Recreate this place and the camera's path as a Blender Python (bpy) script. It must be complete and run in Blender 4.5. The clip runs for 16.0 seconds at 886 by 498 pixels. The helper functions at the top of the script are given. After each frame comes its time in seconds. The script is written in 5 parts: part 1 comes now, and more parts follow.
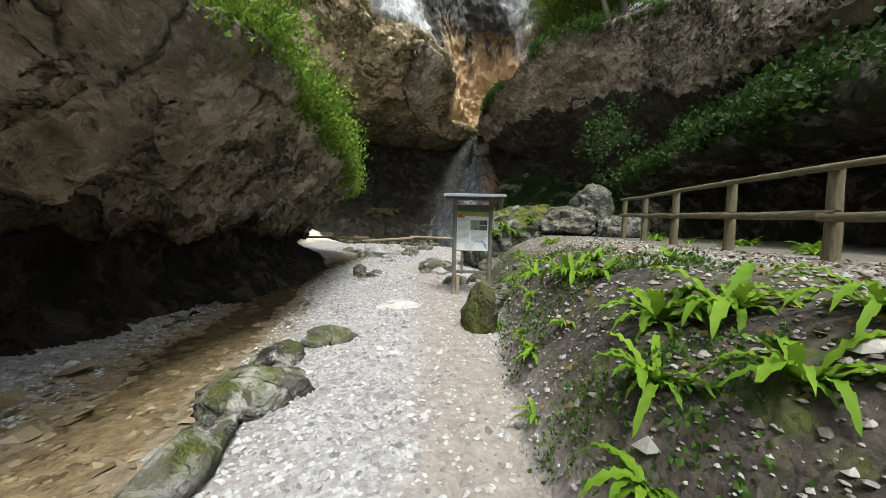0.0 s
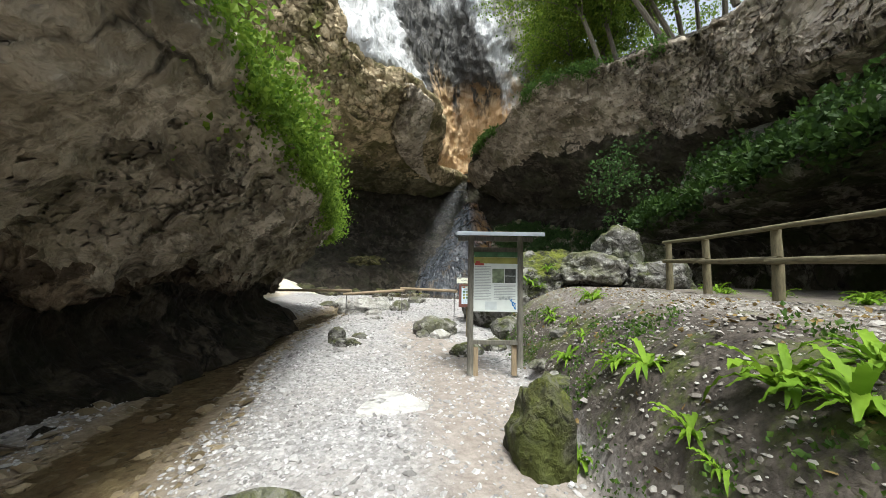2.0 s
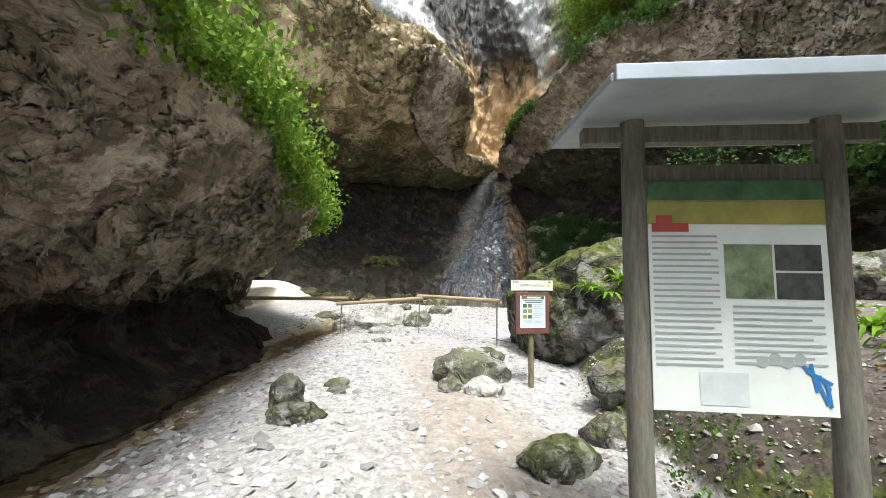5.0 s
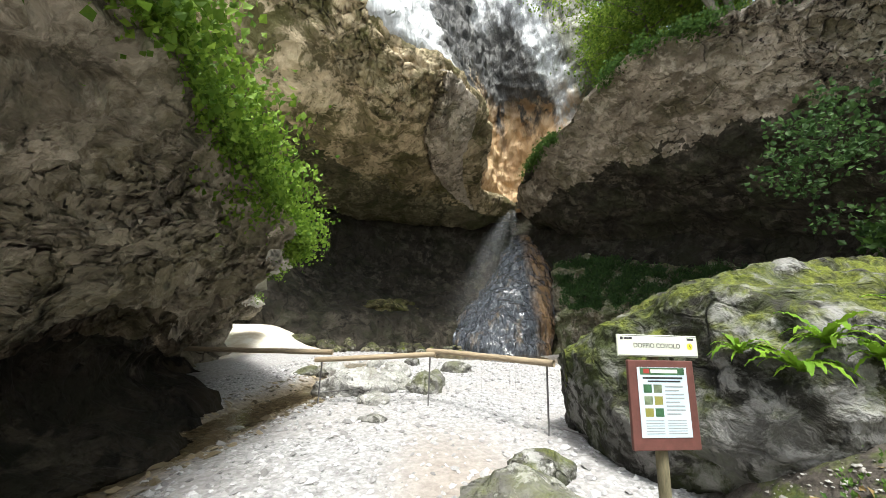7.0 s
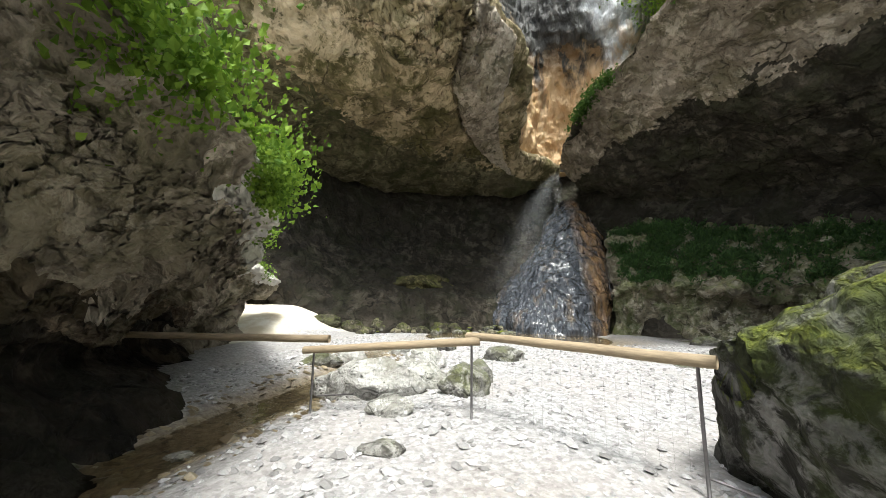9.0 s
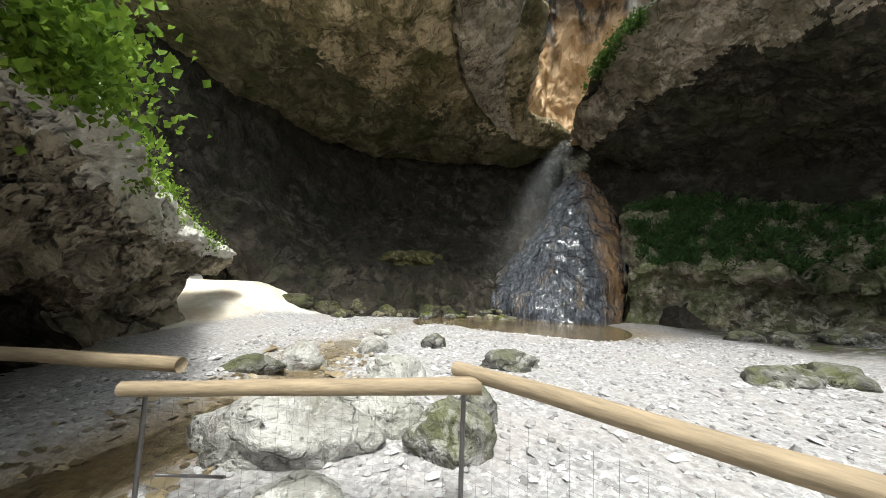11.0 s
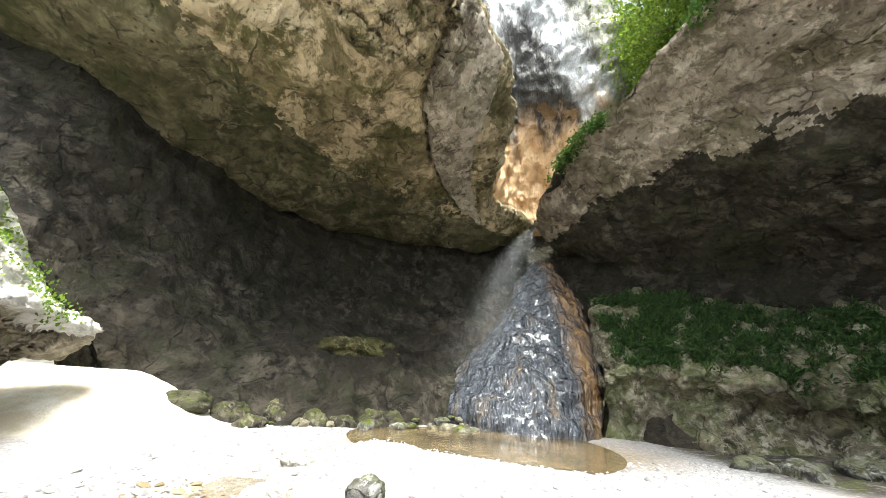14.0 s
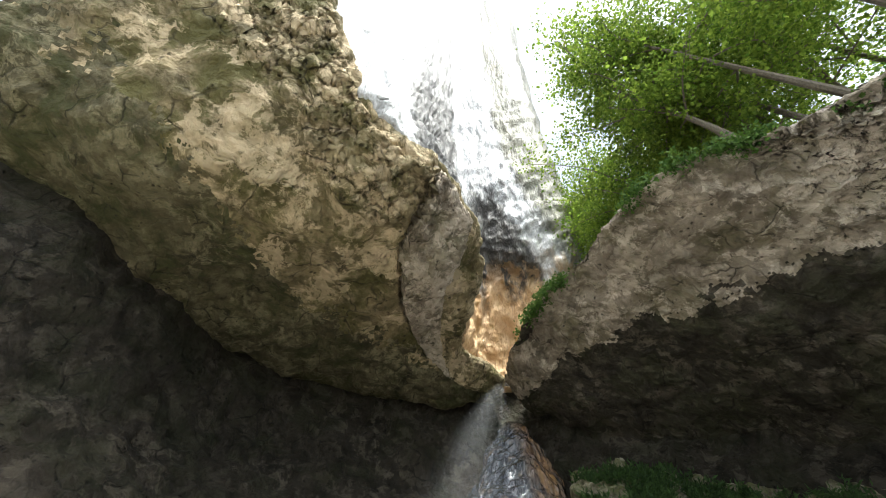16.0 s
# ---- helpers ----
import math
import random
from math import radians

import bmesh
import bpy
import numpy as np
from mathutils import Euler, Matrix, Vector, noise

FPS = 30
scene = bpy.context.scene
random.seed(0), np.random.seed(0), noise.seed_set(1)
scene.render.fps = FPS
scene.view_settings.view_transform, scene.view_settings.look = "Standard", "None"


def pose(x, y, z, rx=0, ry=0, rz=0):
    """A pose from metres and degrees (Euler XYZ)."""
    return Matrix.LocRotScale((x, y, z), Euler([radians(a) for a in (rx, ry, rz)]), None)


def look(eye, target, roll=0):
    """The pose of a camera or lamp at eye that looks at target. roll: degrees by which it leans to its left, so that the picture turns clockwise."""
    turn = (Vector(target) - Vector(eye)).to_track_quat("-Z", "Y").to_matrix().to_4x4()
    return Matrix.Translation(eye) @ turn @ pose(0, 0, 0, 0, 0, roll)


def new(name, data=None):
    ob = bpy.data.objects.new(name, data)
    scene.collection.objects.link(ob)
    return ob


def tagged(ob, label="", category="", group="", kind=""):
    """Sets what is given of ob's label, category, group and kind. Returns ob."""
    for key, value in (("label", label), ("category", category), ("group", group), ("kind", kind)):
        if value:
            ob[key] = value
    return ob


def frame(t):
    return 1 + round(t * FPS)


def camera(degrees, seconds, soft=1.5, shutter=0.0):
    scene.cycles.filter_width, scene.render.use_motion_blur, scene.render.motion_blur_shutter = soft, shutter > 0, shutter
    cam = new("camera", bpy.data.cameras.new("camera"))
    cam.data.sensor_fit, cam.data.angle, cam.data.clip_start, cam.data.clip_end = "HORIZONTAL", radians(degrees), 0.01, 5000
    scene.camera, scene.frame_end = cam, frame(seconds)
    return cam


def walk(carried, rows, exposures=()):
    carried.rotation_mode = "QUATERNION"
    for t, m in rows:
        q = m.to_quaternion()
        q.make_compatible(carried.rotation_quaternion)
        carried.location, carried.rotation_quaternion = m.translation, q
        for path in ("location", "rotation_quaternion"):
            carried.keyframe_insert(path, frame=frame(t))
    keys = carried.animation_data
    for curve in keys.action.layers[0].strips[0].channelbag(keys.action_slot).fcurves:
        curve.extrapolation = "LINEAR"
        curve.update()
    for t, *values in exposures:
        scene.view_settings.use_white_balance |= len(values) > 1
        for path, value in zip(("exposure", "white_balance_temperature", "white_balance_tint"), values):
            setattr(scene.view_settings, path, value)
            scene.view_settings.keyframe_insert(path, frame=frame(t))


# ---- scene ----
cam = camera(103.9, 16.0, soft=0.85)
METRES, EYE, TILT, LEAN, TURN = 17.0, 1.5, 0.0, 0.0, 0.0
ROWS = [
    (0.0, 0.0, 0.0, 0.0, 0.09, -3.77, -1.4),
    (0.5, -0.006, 0.03, -0.0005, -1.63, -0.57, -1.87),
    (1.0, -0.0139, 0.0639, 0.0013, -2.32, 2.56, -1.61),
    (1.5, -0.019, 0.1034, 0.0021, -2.03, 3.56, -2.08),
    (2.0, -0.0265, 0.1412, 0.0025, -2.36, 4.26, -0.91),
    (2.5, -0.0311, 0.1813, 0.0003, -1.0, 4.88, 0.08),
    (3.0, -0.0352, 0.2226, -0.0001, -0.26, 5.11, -0.24),
    (3.5, -0.0362, 0.2634, -0.0011, 0.34, 4.57, 0.41),
    (4.0, -0.0325, 0.3079, -0.0011, 1.29, 4.54, 0.0),
    (6.5, -0.0404, 0.5174, 0.0006, 1.76, 7.9, -1.81),
    (7.0, -0.049, 0.5526, 0.0, 3.48, 12.27, -1.87),
    (7.5, -0.0516, 0.5913, -0.0039, 6.3, 12.45, -1.53),
    (8.0, -0.0594, 0.6288, -0.0067, 7.9, 9.71, -0.77),
    (8.5, -0.0651, 0.6666, -0.0069, 8.59, 8.82, 0.01),
    (9.0, -0.0673, 0.7066, -0.0066, 9.29, 8.91, -0.98),
    (11.5, -0.0849, 0.8908, 0.0033, 8.44, 4.7, -2.78),
    (12.0, -0.0909, 0.9193, 0.0029, 8.33, 5.49, -3.24),
    (12.5, -0.0937, 0.9393, 0.0068, 8.87, 9.0, -2.81),
    (13.0, -0.0946, 0.9625, 0.0103, 9.87, 13.73, -3.04),
    (13.5, -0.0975, 0.9756, 0.0118, 5.8, 16.73, -3.64),
    (14.0, -0.0962, 0.9832, 0.0153, 1.03, 19.93, -4.29),
    (14.5, -0.0952, 0.9853, 0.0177, -1.38, 26.43, -4.73),
    (15.0, -0.0948, 0.9861, 0.019, -3.04, 34.13, -4.2),
    (15.5, -0.0951, 0.9858, 0.0181, -4.7, 40.87, -3.84),
    (16.0, -0.0951, 0.9858, 0.0181, -4.69, 44.41, -4.29),
]
EXPOSURES = [(0.0, 1.1, 6300, 4), (3.5, 1.6, 6300, 4), (7.0, 1.75, 6300, 4), (9.0, 1.72, 6300, 4), (11.5, 1.42, 6300, 4), (12.5, 1.38, 6300, 4), (13.5, 1.9, 6300, 4), (14.0, 2.5, 6300, 4), (14.5, 3.1, 6300, 4), (15.0, 3.0, 6300, 4), (15.5, 2.62, 6300, 4), (16.0, 2.05, 6300, 4)]
walk(cam, [(t, pose(0, 0, EYE, TILT, LEAN, TURN) @ pose(METRES * x, METRES * y, METRES * z, 90 + pitch, roll, yaw)) for t, x, y, z, yaw, pitch, roll in ROWS], EXPOSURES)

# ---- world and sun ----
SUN_ELEVATION, SUN_AZIMUTH = radians(64), radians(166)   # azimuth from +y towards +x
world = bpy.data.worlds.new("sky")
scene.world = world
world.use_nodes = True
sky = world.node_tree.nodes.new("ShaderNodeTexSky")
sky.sky_type = "NISHITA"
sky.sun_disc = False
sky.dust_density, sky.air_density, sky.ozone_density = 4.0, 1.0, 0.6
sky.sun_elevation, sky.sun_rotation = SUN_ELEVATION, SUN_AZIMUTH
backdrop = world.node_tree.nodes["Background"]
backdrop.inputs["Strength"].default_value = 0.12
haze = world.node_tree.nodes.new("ShaderNodeHueSaturation")
haze.inputs["Saturation"].default_value = 0.4
world.node_tree.links.new(sky.outputs["Color"], haze.inputs["Color"])
world.node_tree.links.new(haze.outputs["Color"], backdrop.inputs["Color"])
sun_data = bpy.data.lights.new("sun", "SUN")
sun_data.energy, sun_data.angle, sun_data.color = 1.5, radians(12), (1.0, 0.96, 0.91)
sun = new("sun", sun_data)
sun_way = Vector((math.sin(SUN_AZIMUTH) * math.cos(SUN_ELEVATION), math.cos(SUN_AZIMUTH) * math.cos(SUN_ELEVATION), math.sin(SUN_ELEVATION)))
sun.matrix_world = look(sun_way * 60, (0, 0, 0))


# ---- noise on arrays of points ----
PERM = np.random.RandomState(7).permutation(256)
PERM = np.concatenate([PERM, PERM, PERM])
GRAD = np.random.RandomState(8).normal(size=(256, 3))
GRAD /= np.linalg.norm(GRAD, axis=1)[:, None]


def perlin(p):
    p = np.asarray(p, float)
    i = np.floor(p).astype(int)
    f = p - i
    i &= 255
    w = f * f * f * (f * (f * 6 - 15) + 10)
    out = 0
    for a in (0, 1):
        for b in (0, 1):
            for c in (0, 1):
                h = PERM[PERM[PERM[i[:, 0] + a] + i[:, 1] + b] + i[:, 2] + c]
                d = (GRAD[h] * (f - (a, b, c))).sum(1)
                out = out + d * (w[:, 0] if a else 1 - w[:, 0]) * (w[:, 1] if b else 1 - w[:, 1]) * (w[:, 2] if c else 1 - w[:, 2])
    return out


def fbm(p, scale, octaves=4, shift=0.0):
    p = np.asarray(p, float) * scale + shift
    out, amp = 0, 1.0
    for _ in range(octaves):
        out = out + amp * perlin(p)
        p, amp = p * 2.03 + 17.3, amp * 0.5
    return out


def ridged(p, scale, octaves=4, shift=0.0):
    p = np.asarray(p, float) * scale + shift
    out, amp = 0, 1.0
    for _ in range(octaves):
        out = out + amp * (0.5 - np.abs(perlin(p)) * 1.6)
        p, amp = p * 2.1 + 9.1, amp * 0.5
    return out


def smooth(a, b, x):
    k = np.clip((np.asarray(x, float) - a) / (b - a), 0, 1)
    return k * k * (3 - 2 * k)


def bend(x, pairs):
    """A soft line through pairs of (x, value)."""
    xs, ys = zip(*pairs)
    return np.interp(x, xs, ys)


# ---- materials ----
def mat(name, build):
    m = bpy.data.materials.new(name)
    m.use_nodes = True
    nt = m.node_tree
    build(nt, nt.nodes["Principled BSDF"])
    return m


def node(nt, kind, **inputs):
    n = nt.nodes.new("ShaderNode" + kind)
    for k, v in inputs.items():
        k = k.replace("_", " ")
        if isinstance(v, bpy.types.NodeSocket):
            nt.links.new(v, n.inputs[k])
        else:
            n.inputs[k].default_value = v
    return n


def place(nt, stretch=(1, 1, 1)):
    g = nt.nodes.new("ShaderNodeNewGeometry")
    v = nt.nodes.new("ShaderNodeVectorMath")
    v.operation = "MULTIPLY"
    nt.links.new(g.outputs["Position"], v.inputs[0])
    v.inputs[1].default_value = stretch
    return v.outputs[0]


def own_place(nt):
    return nt.nodes.new("ShaderNodeTexCoord").outputs["Object"]


def fac_noise(nt, vec, scale, detail=6, rough=0.6, lo=0.35, hi=0.65, distort=0.0):
    n = node(nt, "TexNoise", Vector=vec, Scale=scale, Detail=detail, Roughness=rough, Distortion=distort)
    r = node(nt, "MapRange", Value=n.outputs["Fac"])
    r.inputs["From Min"].default_value, r.inputs["From Max"].default_value = lo, hi
    return r.outputs["Result"]


def mix(nt, fac, a, b):
    n = nt.nodes.new("ShaderNodeMix")
    n.data_type = "RGBA"
    for i, v in ((0, fac), (6, a), (7, b)):
        if isinstance(v, bpy.types.NodeSocket):
            nt.links.new(v, n.inputs[i])
        else:
            n.inputs[i].default_value = (*v, 1) if isinstance(v, tuple) else v
    return n.outputs[2]


def calc(nt, op, a, b=0.0):
    n = nt.nodes.new("ShaderNodeMath")
    n.operation = op
    n.use_clamp = True
    for i, v in ((0, a), (1, b)):
        if isinstance(v, bpy.types.NodeSocket):
            nt.links.new(v, n.inputs[i])
        else:
            n.inputs[i].default_value = v
    return n.outputs[0]


def calc_free(nt, op, a, b):
    out = calc(nt, op, a, b)
    out.node.use_clamp = False
    return out


def relief(nt, bsdf, height, strength, distance, under=None):
    b = node(nt, "Bump", Height=height, Strength=strength, Distance=distance)
    if under is not None:
        nt.links.new(under, b.inputs["Normal"])
    nt.links.new(b.outputs["Normal"], bsdf.inputs["Normal"])
    return b.outputs["Normal"]


def rock_mat(name, dark, mid, light, green, green_amount=0.5, upmoss=0.0, rough=0.9, stretch=(1, 1, 1), pits=1.0, scale=1.0, streaks=False, blotch=0.0):
    def build(nt, b):
        v = place(nt, stretch)
        wob = node(nt, "TexNoise", Vector=v, Scale=0.8 * scale, Detail=4.0)
        vm = nt.nodes.new("ShaderNodeVectorMath")
        vm.operation = "MULTIPLY_ADD"
        nt.links.new(wob.outputs["Color"], vm.inputs[0])
        vm.inputs[1].default_value = (0.9 / scale,) * 3
        nt.links.new(v, vm.inputs[2])
        v = vm.outputs[0]
        big = fac_noise(nt, v, 0.3 * scale, 4, 0.6, 0.4, 0.62)
        fine = fac_noise(nt, v, 0.9 * scale, 9, 0.62, 0.36, 0.58)
        lumps = fac_noise(nt, v, 1.8 * scale, 5, 0.55, 0.3, 0.7)
        grain = fac_noise(nt, v, 11 * scale, 7, 0.75, 0.32, 0.68)
        c = mix(nt, fine, dark, mid)
        flakes = fac_noise(nt, v, 1.6 * scale, 9, 0.68, 0.5, 0.57)
        c = mix(nt, calc(nt, "MULTIPLY", calc(nt, "ADD", calc(nt, "MULTIPLY", big, 0.7), 0.2), flakes), c, light)
        patches = fac_noise(nt, v, 0.5 * scale, 9, 0.7, 0.48, 0.58)
        c = mix(nt, calc(nt, "MULTIPLY", patches, green_amount), c, green)
        c = mix(nt, calc(nt, "MULTIPLY", grain, 0.25), c, tuple(k * 0.7 for k in dark))
        cracks = node(nt, "TexVoronoi", Vector=v, Scale=0.8 * scale)
        cracks.feature = "DISTANCE_TO_EDGE"
        gap = node(nt, "MapRange", Value=cracks.outputs["Distance"])
        gap.inputs["From Min"].default_value, gap.inputs["From Max"].default_value = 0.0, 0.035
        seam = calc(nt, "MULTIPLY", calc(nt, "SUBTRACT", 1.0, gap.outputs["Result"]), calc(nt, "MULTIPLY", fac_noise(nt, v, 0.7 * scale, 4, 0.6, 0.45, 0.6), 0.8))
        c = mix(nt, seam, c, tuple(k * 0.35 for k in dark))
        spots = node(nt, "TexVoronoi", Vector=v, Scale=3.5 * scale)
        pit = node(nt, "MapRange", Value=spots.outputs["Distance"])
        pit.inputs["From Min"].default_value, pit.inputs["From Max"].default_value = 0.06, 0.28
        gate = fac_noise(nt, v, 0.9 * scale, 4, 0.6, 0.5, 0.58)
        hole = calc(nt, "MULTIPLY", calc(nt, "SUBTRACT", 1.0, pit.outputs["Result"]), calc(nt, "MULTIPLY", gate, pits))
        c = mix(nt, hole, c, tuple(k * 0.4 for k in dark))
        if blotch:
            worn = fac_noise(nt, v, 0.42, 10, 0.7, 0.53, 0.56)
            broken = fac_noise(nt, v, 2.2, 8, 0.7, 0.4, 0.47)
            c = mix(nt, calc(nt, "MULTIPLY", calc(nt, "MULTIPLY", worn, broken), blotch), c, light)
        if streaks:
            w = place(nt, (1, 1, 0.06))
            run = fac_noise(nt, w, 0.4, 6, 0.62, 0.48, 0.55, 0.3)
            tone = nt.nodes.new("ShaderNodeVertexColor")
            tone.layer_name = "tone"
            tones = nt.nodes.new("ShaderNodeSeparateColor")
            nt.links.new(tone.outputs["Color"], tones.inputs[0])
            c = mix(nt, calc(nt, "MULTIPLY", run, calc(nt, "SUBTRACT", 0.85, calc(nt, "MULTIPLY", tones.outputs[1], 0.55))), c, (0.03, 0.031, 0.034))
            # white tone stands in for sunlight on the wet flanks
            c = mix(nt, calc(nt, "MULTIPLY", tones.outputs[1], calc(nt, "SUBTRACT", 1.0, calc(nt, "MULTIPLY", calc(nt, "SUBTRACT", 1.0, flakes), 0.45))), c, (0.7, 0.71, 0.73))
            c = mix(nt, calc(nt, "MULTIPLY", tones.outputs[2], 0.75), c, mix(nt, fine, (0.08, 0.08, 0.05), (0.28, 0.27, 0.2)))
            # dark tone for the wet crevice and gully, shade included
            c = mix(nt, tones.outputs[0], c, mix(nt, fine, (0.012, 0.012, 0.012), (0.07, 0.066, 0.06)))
            g = nt.nodes.new("ShaderNodeNewGeometry")
            z = nt.nodes.new("ShaderNodeSeparateXYZ")
            nt.links.new(g.outputs["Position"], z.inputs[0])
            low = node(nt, "MapRange", Value=calc_free(nt, "ADD", z.outputs["Z"], calc_free(nt, "MULTIPLY", patches, 2.5)))
            low.inputs["From Min"].default_value, low.inputs["From Max"].default_value = 23.5, 20.0
            mid_x = node(nt, "MapRange", Value=calc_free(nt, "ADD", z.outputs["X"], fine))
            mid_x.inputs["From Min"].default_value, mid_x.inputs["From Max"].default_value = 0.0, 1.0
            ochre = mix(nt, fine, (0.5, 0.32, 0.165), (0.7, 0.5, 0.3))
            c = mix(nt, calc(nt, "MULTIPLY", low.outputs["Result"], mid_x.outputs["Result"]), c, ochre)
        if upmoss:
            g = nt.nodes.new("ShaderNodeNewGeometry")
            s = nt.nodes.new("ShaderNodeSeparateXYZ")
            nt.links.new(g.outputs["Normal"], s.inputs[0])
            up = node(nt, "MapRange", Value=s.outputs["Z"])
            up.inputs["From Min"].default_value, up.inputs["From Max"].default_value = 0.15, 0.75
            ragged = fac_noise(nt, v, 2.6, 7, 0.7, 0.42, 0.58, 0.5)
            m = calc(nt, "MULTIPLY", calc(nt, "MULTIPLY", up.outputs["Result"], ragged), upmoss)
            moss = mix(nt, grain, (0.03, 0.045, 0.006), (0.2, 0.22, 0.03))
            c = mix(nt, m, c, moss)
        nt.links.new(c, b.inputs["Base Color"])
        b.inputs["Roughness"].default_value = rough
        b.inputs["Specular IOR Level"].default_value = 0.25
        n1 = relief(nt, b, lumps, 0.9, 0.22 / scale)
        n2 = relief(nt, b, grain, 0.4, 0.03 / scale, n1)
        n3 = relief(nt, b, calc(nt, "SUBTRACT", 1.0, seam), 0.7, 0.08 / scale, n2)
        relief(nt, b, calc(nt, "SUBTRACT", 1.0, hole), 0.7, 0.08 / scale, n3)
    return mat(name, build)


ROCK_LEFT = rock_mat("left_limestone", (0.125, 0.107, 0.078), (0.38, 0.33, 0.25), (0.66, 0.585, 0.47), (0.18, 0.165, 0.085), 0.5, blotch=0.3, scale=0.8)
ROCK_ROOF = rock_mat("roof_limestone", (0.1, 0.082, 0.042), (0.32, 0.258, 0.145), (0.7, 0.56, 0.37), (0.1, 0.095, 0.028), 0.85, scale=0.7, blotch=0.6)
# near-black on purpose: the cave's shade is put into this colour
ROCK_DARK = rock_mat("shaded_cave_limestone", (0.015, 0.0125, 0.009), (0.042, 0.035, 0.026), (0.1, 0.085, 0.065), (0.028, 0.032, 0.014), 0.5)
ROCK_ARCH = rock_mat("arch_limestone", (0.14, 0.116, 0.086), (0.4, 0.335, 0.26), (0.74, 0.64, 0.52), (0.18, 0.165, 0.08), 0.45, blotch=0.55)
ROCK_CHUTE = rock_mat("chute_limestone", (0.1, 0.096, 0.09), (0.3, 0.295, 0.285), (0.6, 0.6, 0.6), (0.24, 0.225, 0.18), 0.3, rough=0.45, stretch=(1, 1, 0.3), streaks=True)
# darker copy for the arch's hollow, with the shade in its colour
ROCK_VAULT = rock_mat("shaded_vault_limestone", (0.026, 0.022, 0.016), (0.074, 0.063, 0.046), (0.18, 0.155, 0.12), (0.06, 0.064, 0.03), 0.5)
# half-shade below the lip, put into a brown stone colour
ROCK_UNDER = rock_mat("brown_half_shade_limestone", (0.045, 0.034, 0.024), (0.14, 0.108, 0.075), (0.36, 0.285, 0.2), (0.09, 0.085, 0.04), 0.5)
# the undercut's shade, put into an almost black stone colour
ROCK_FOOT = rock_mat("shade_black_limestone", (0.01, 0.0085, 0.006), (0.034, 0.027, 0.019), (0.11, 0.09, 0.065), (0.02, 0.022, 0.01), 0.5)
ROCK_EAST = rock_mat("ledge_limestone_east", (0.035, 0.031, 0.024), (0.1, 0.09, 0.07), (0.42, 0.39, 0.34), (0.04, 0.055, 0.016), 0.85)
ROCK_ROOF_DARK = rock_mat("dark_roof_limestone", (0.065, 0.057, 0.03), (0.18, 0.155, 0.09), (0.34, 0.3, 0.19), (0.06, 0.065, 0.022), 0.8)
# near-white copy of the limestone; strong sunlight is put into its colour
ROCK_SUNLIT = rock_mat("sunlit_slope_limestone", (0.5, 0.47, 0.41), (0.72, 0.69, 0.63), (0.82, 0.81, 0.78), (0.2, 0.25, 0.08), 0.35)
BOULDER = rock_mat("boulder_limestone", (0.05, 0.047, 0.04), (0.19, 0.182, 0.165), (0.5, 0.49, 0.46), (0.14, 0.15, 0.06), 0.4, upmoss=0.35, scale=2.5)
MOSSY = rock_mat("mossy_limestone", (0.014, 0.013, 0.01), (0.055, 0.052, 0.043), (0.36, 0.35, 0.33), (0.045, 0.058, 0.012), 0.8, upmoss=1.0, scale=1.8, blotch=0.3)
PALE_STONE = rock_mat("pale_limestone", (0.22, 0.21, 0.19), (0.48, 0.47, 0.44), (0.72, 0.71, 0.68), (0.24, 0.24, 0.16), 0.3, upmoss=0.08, scale=3)


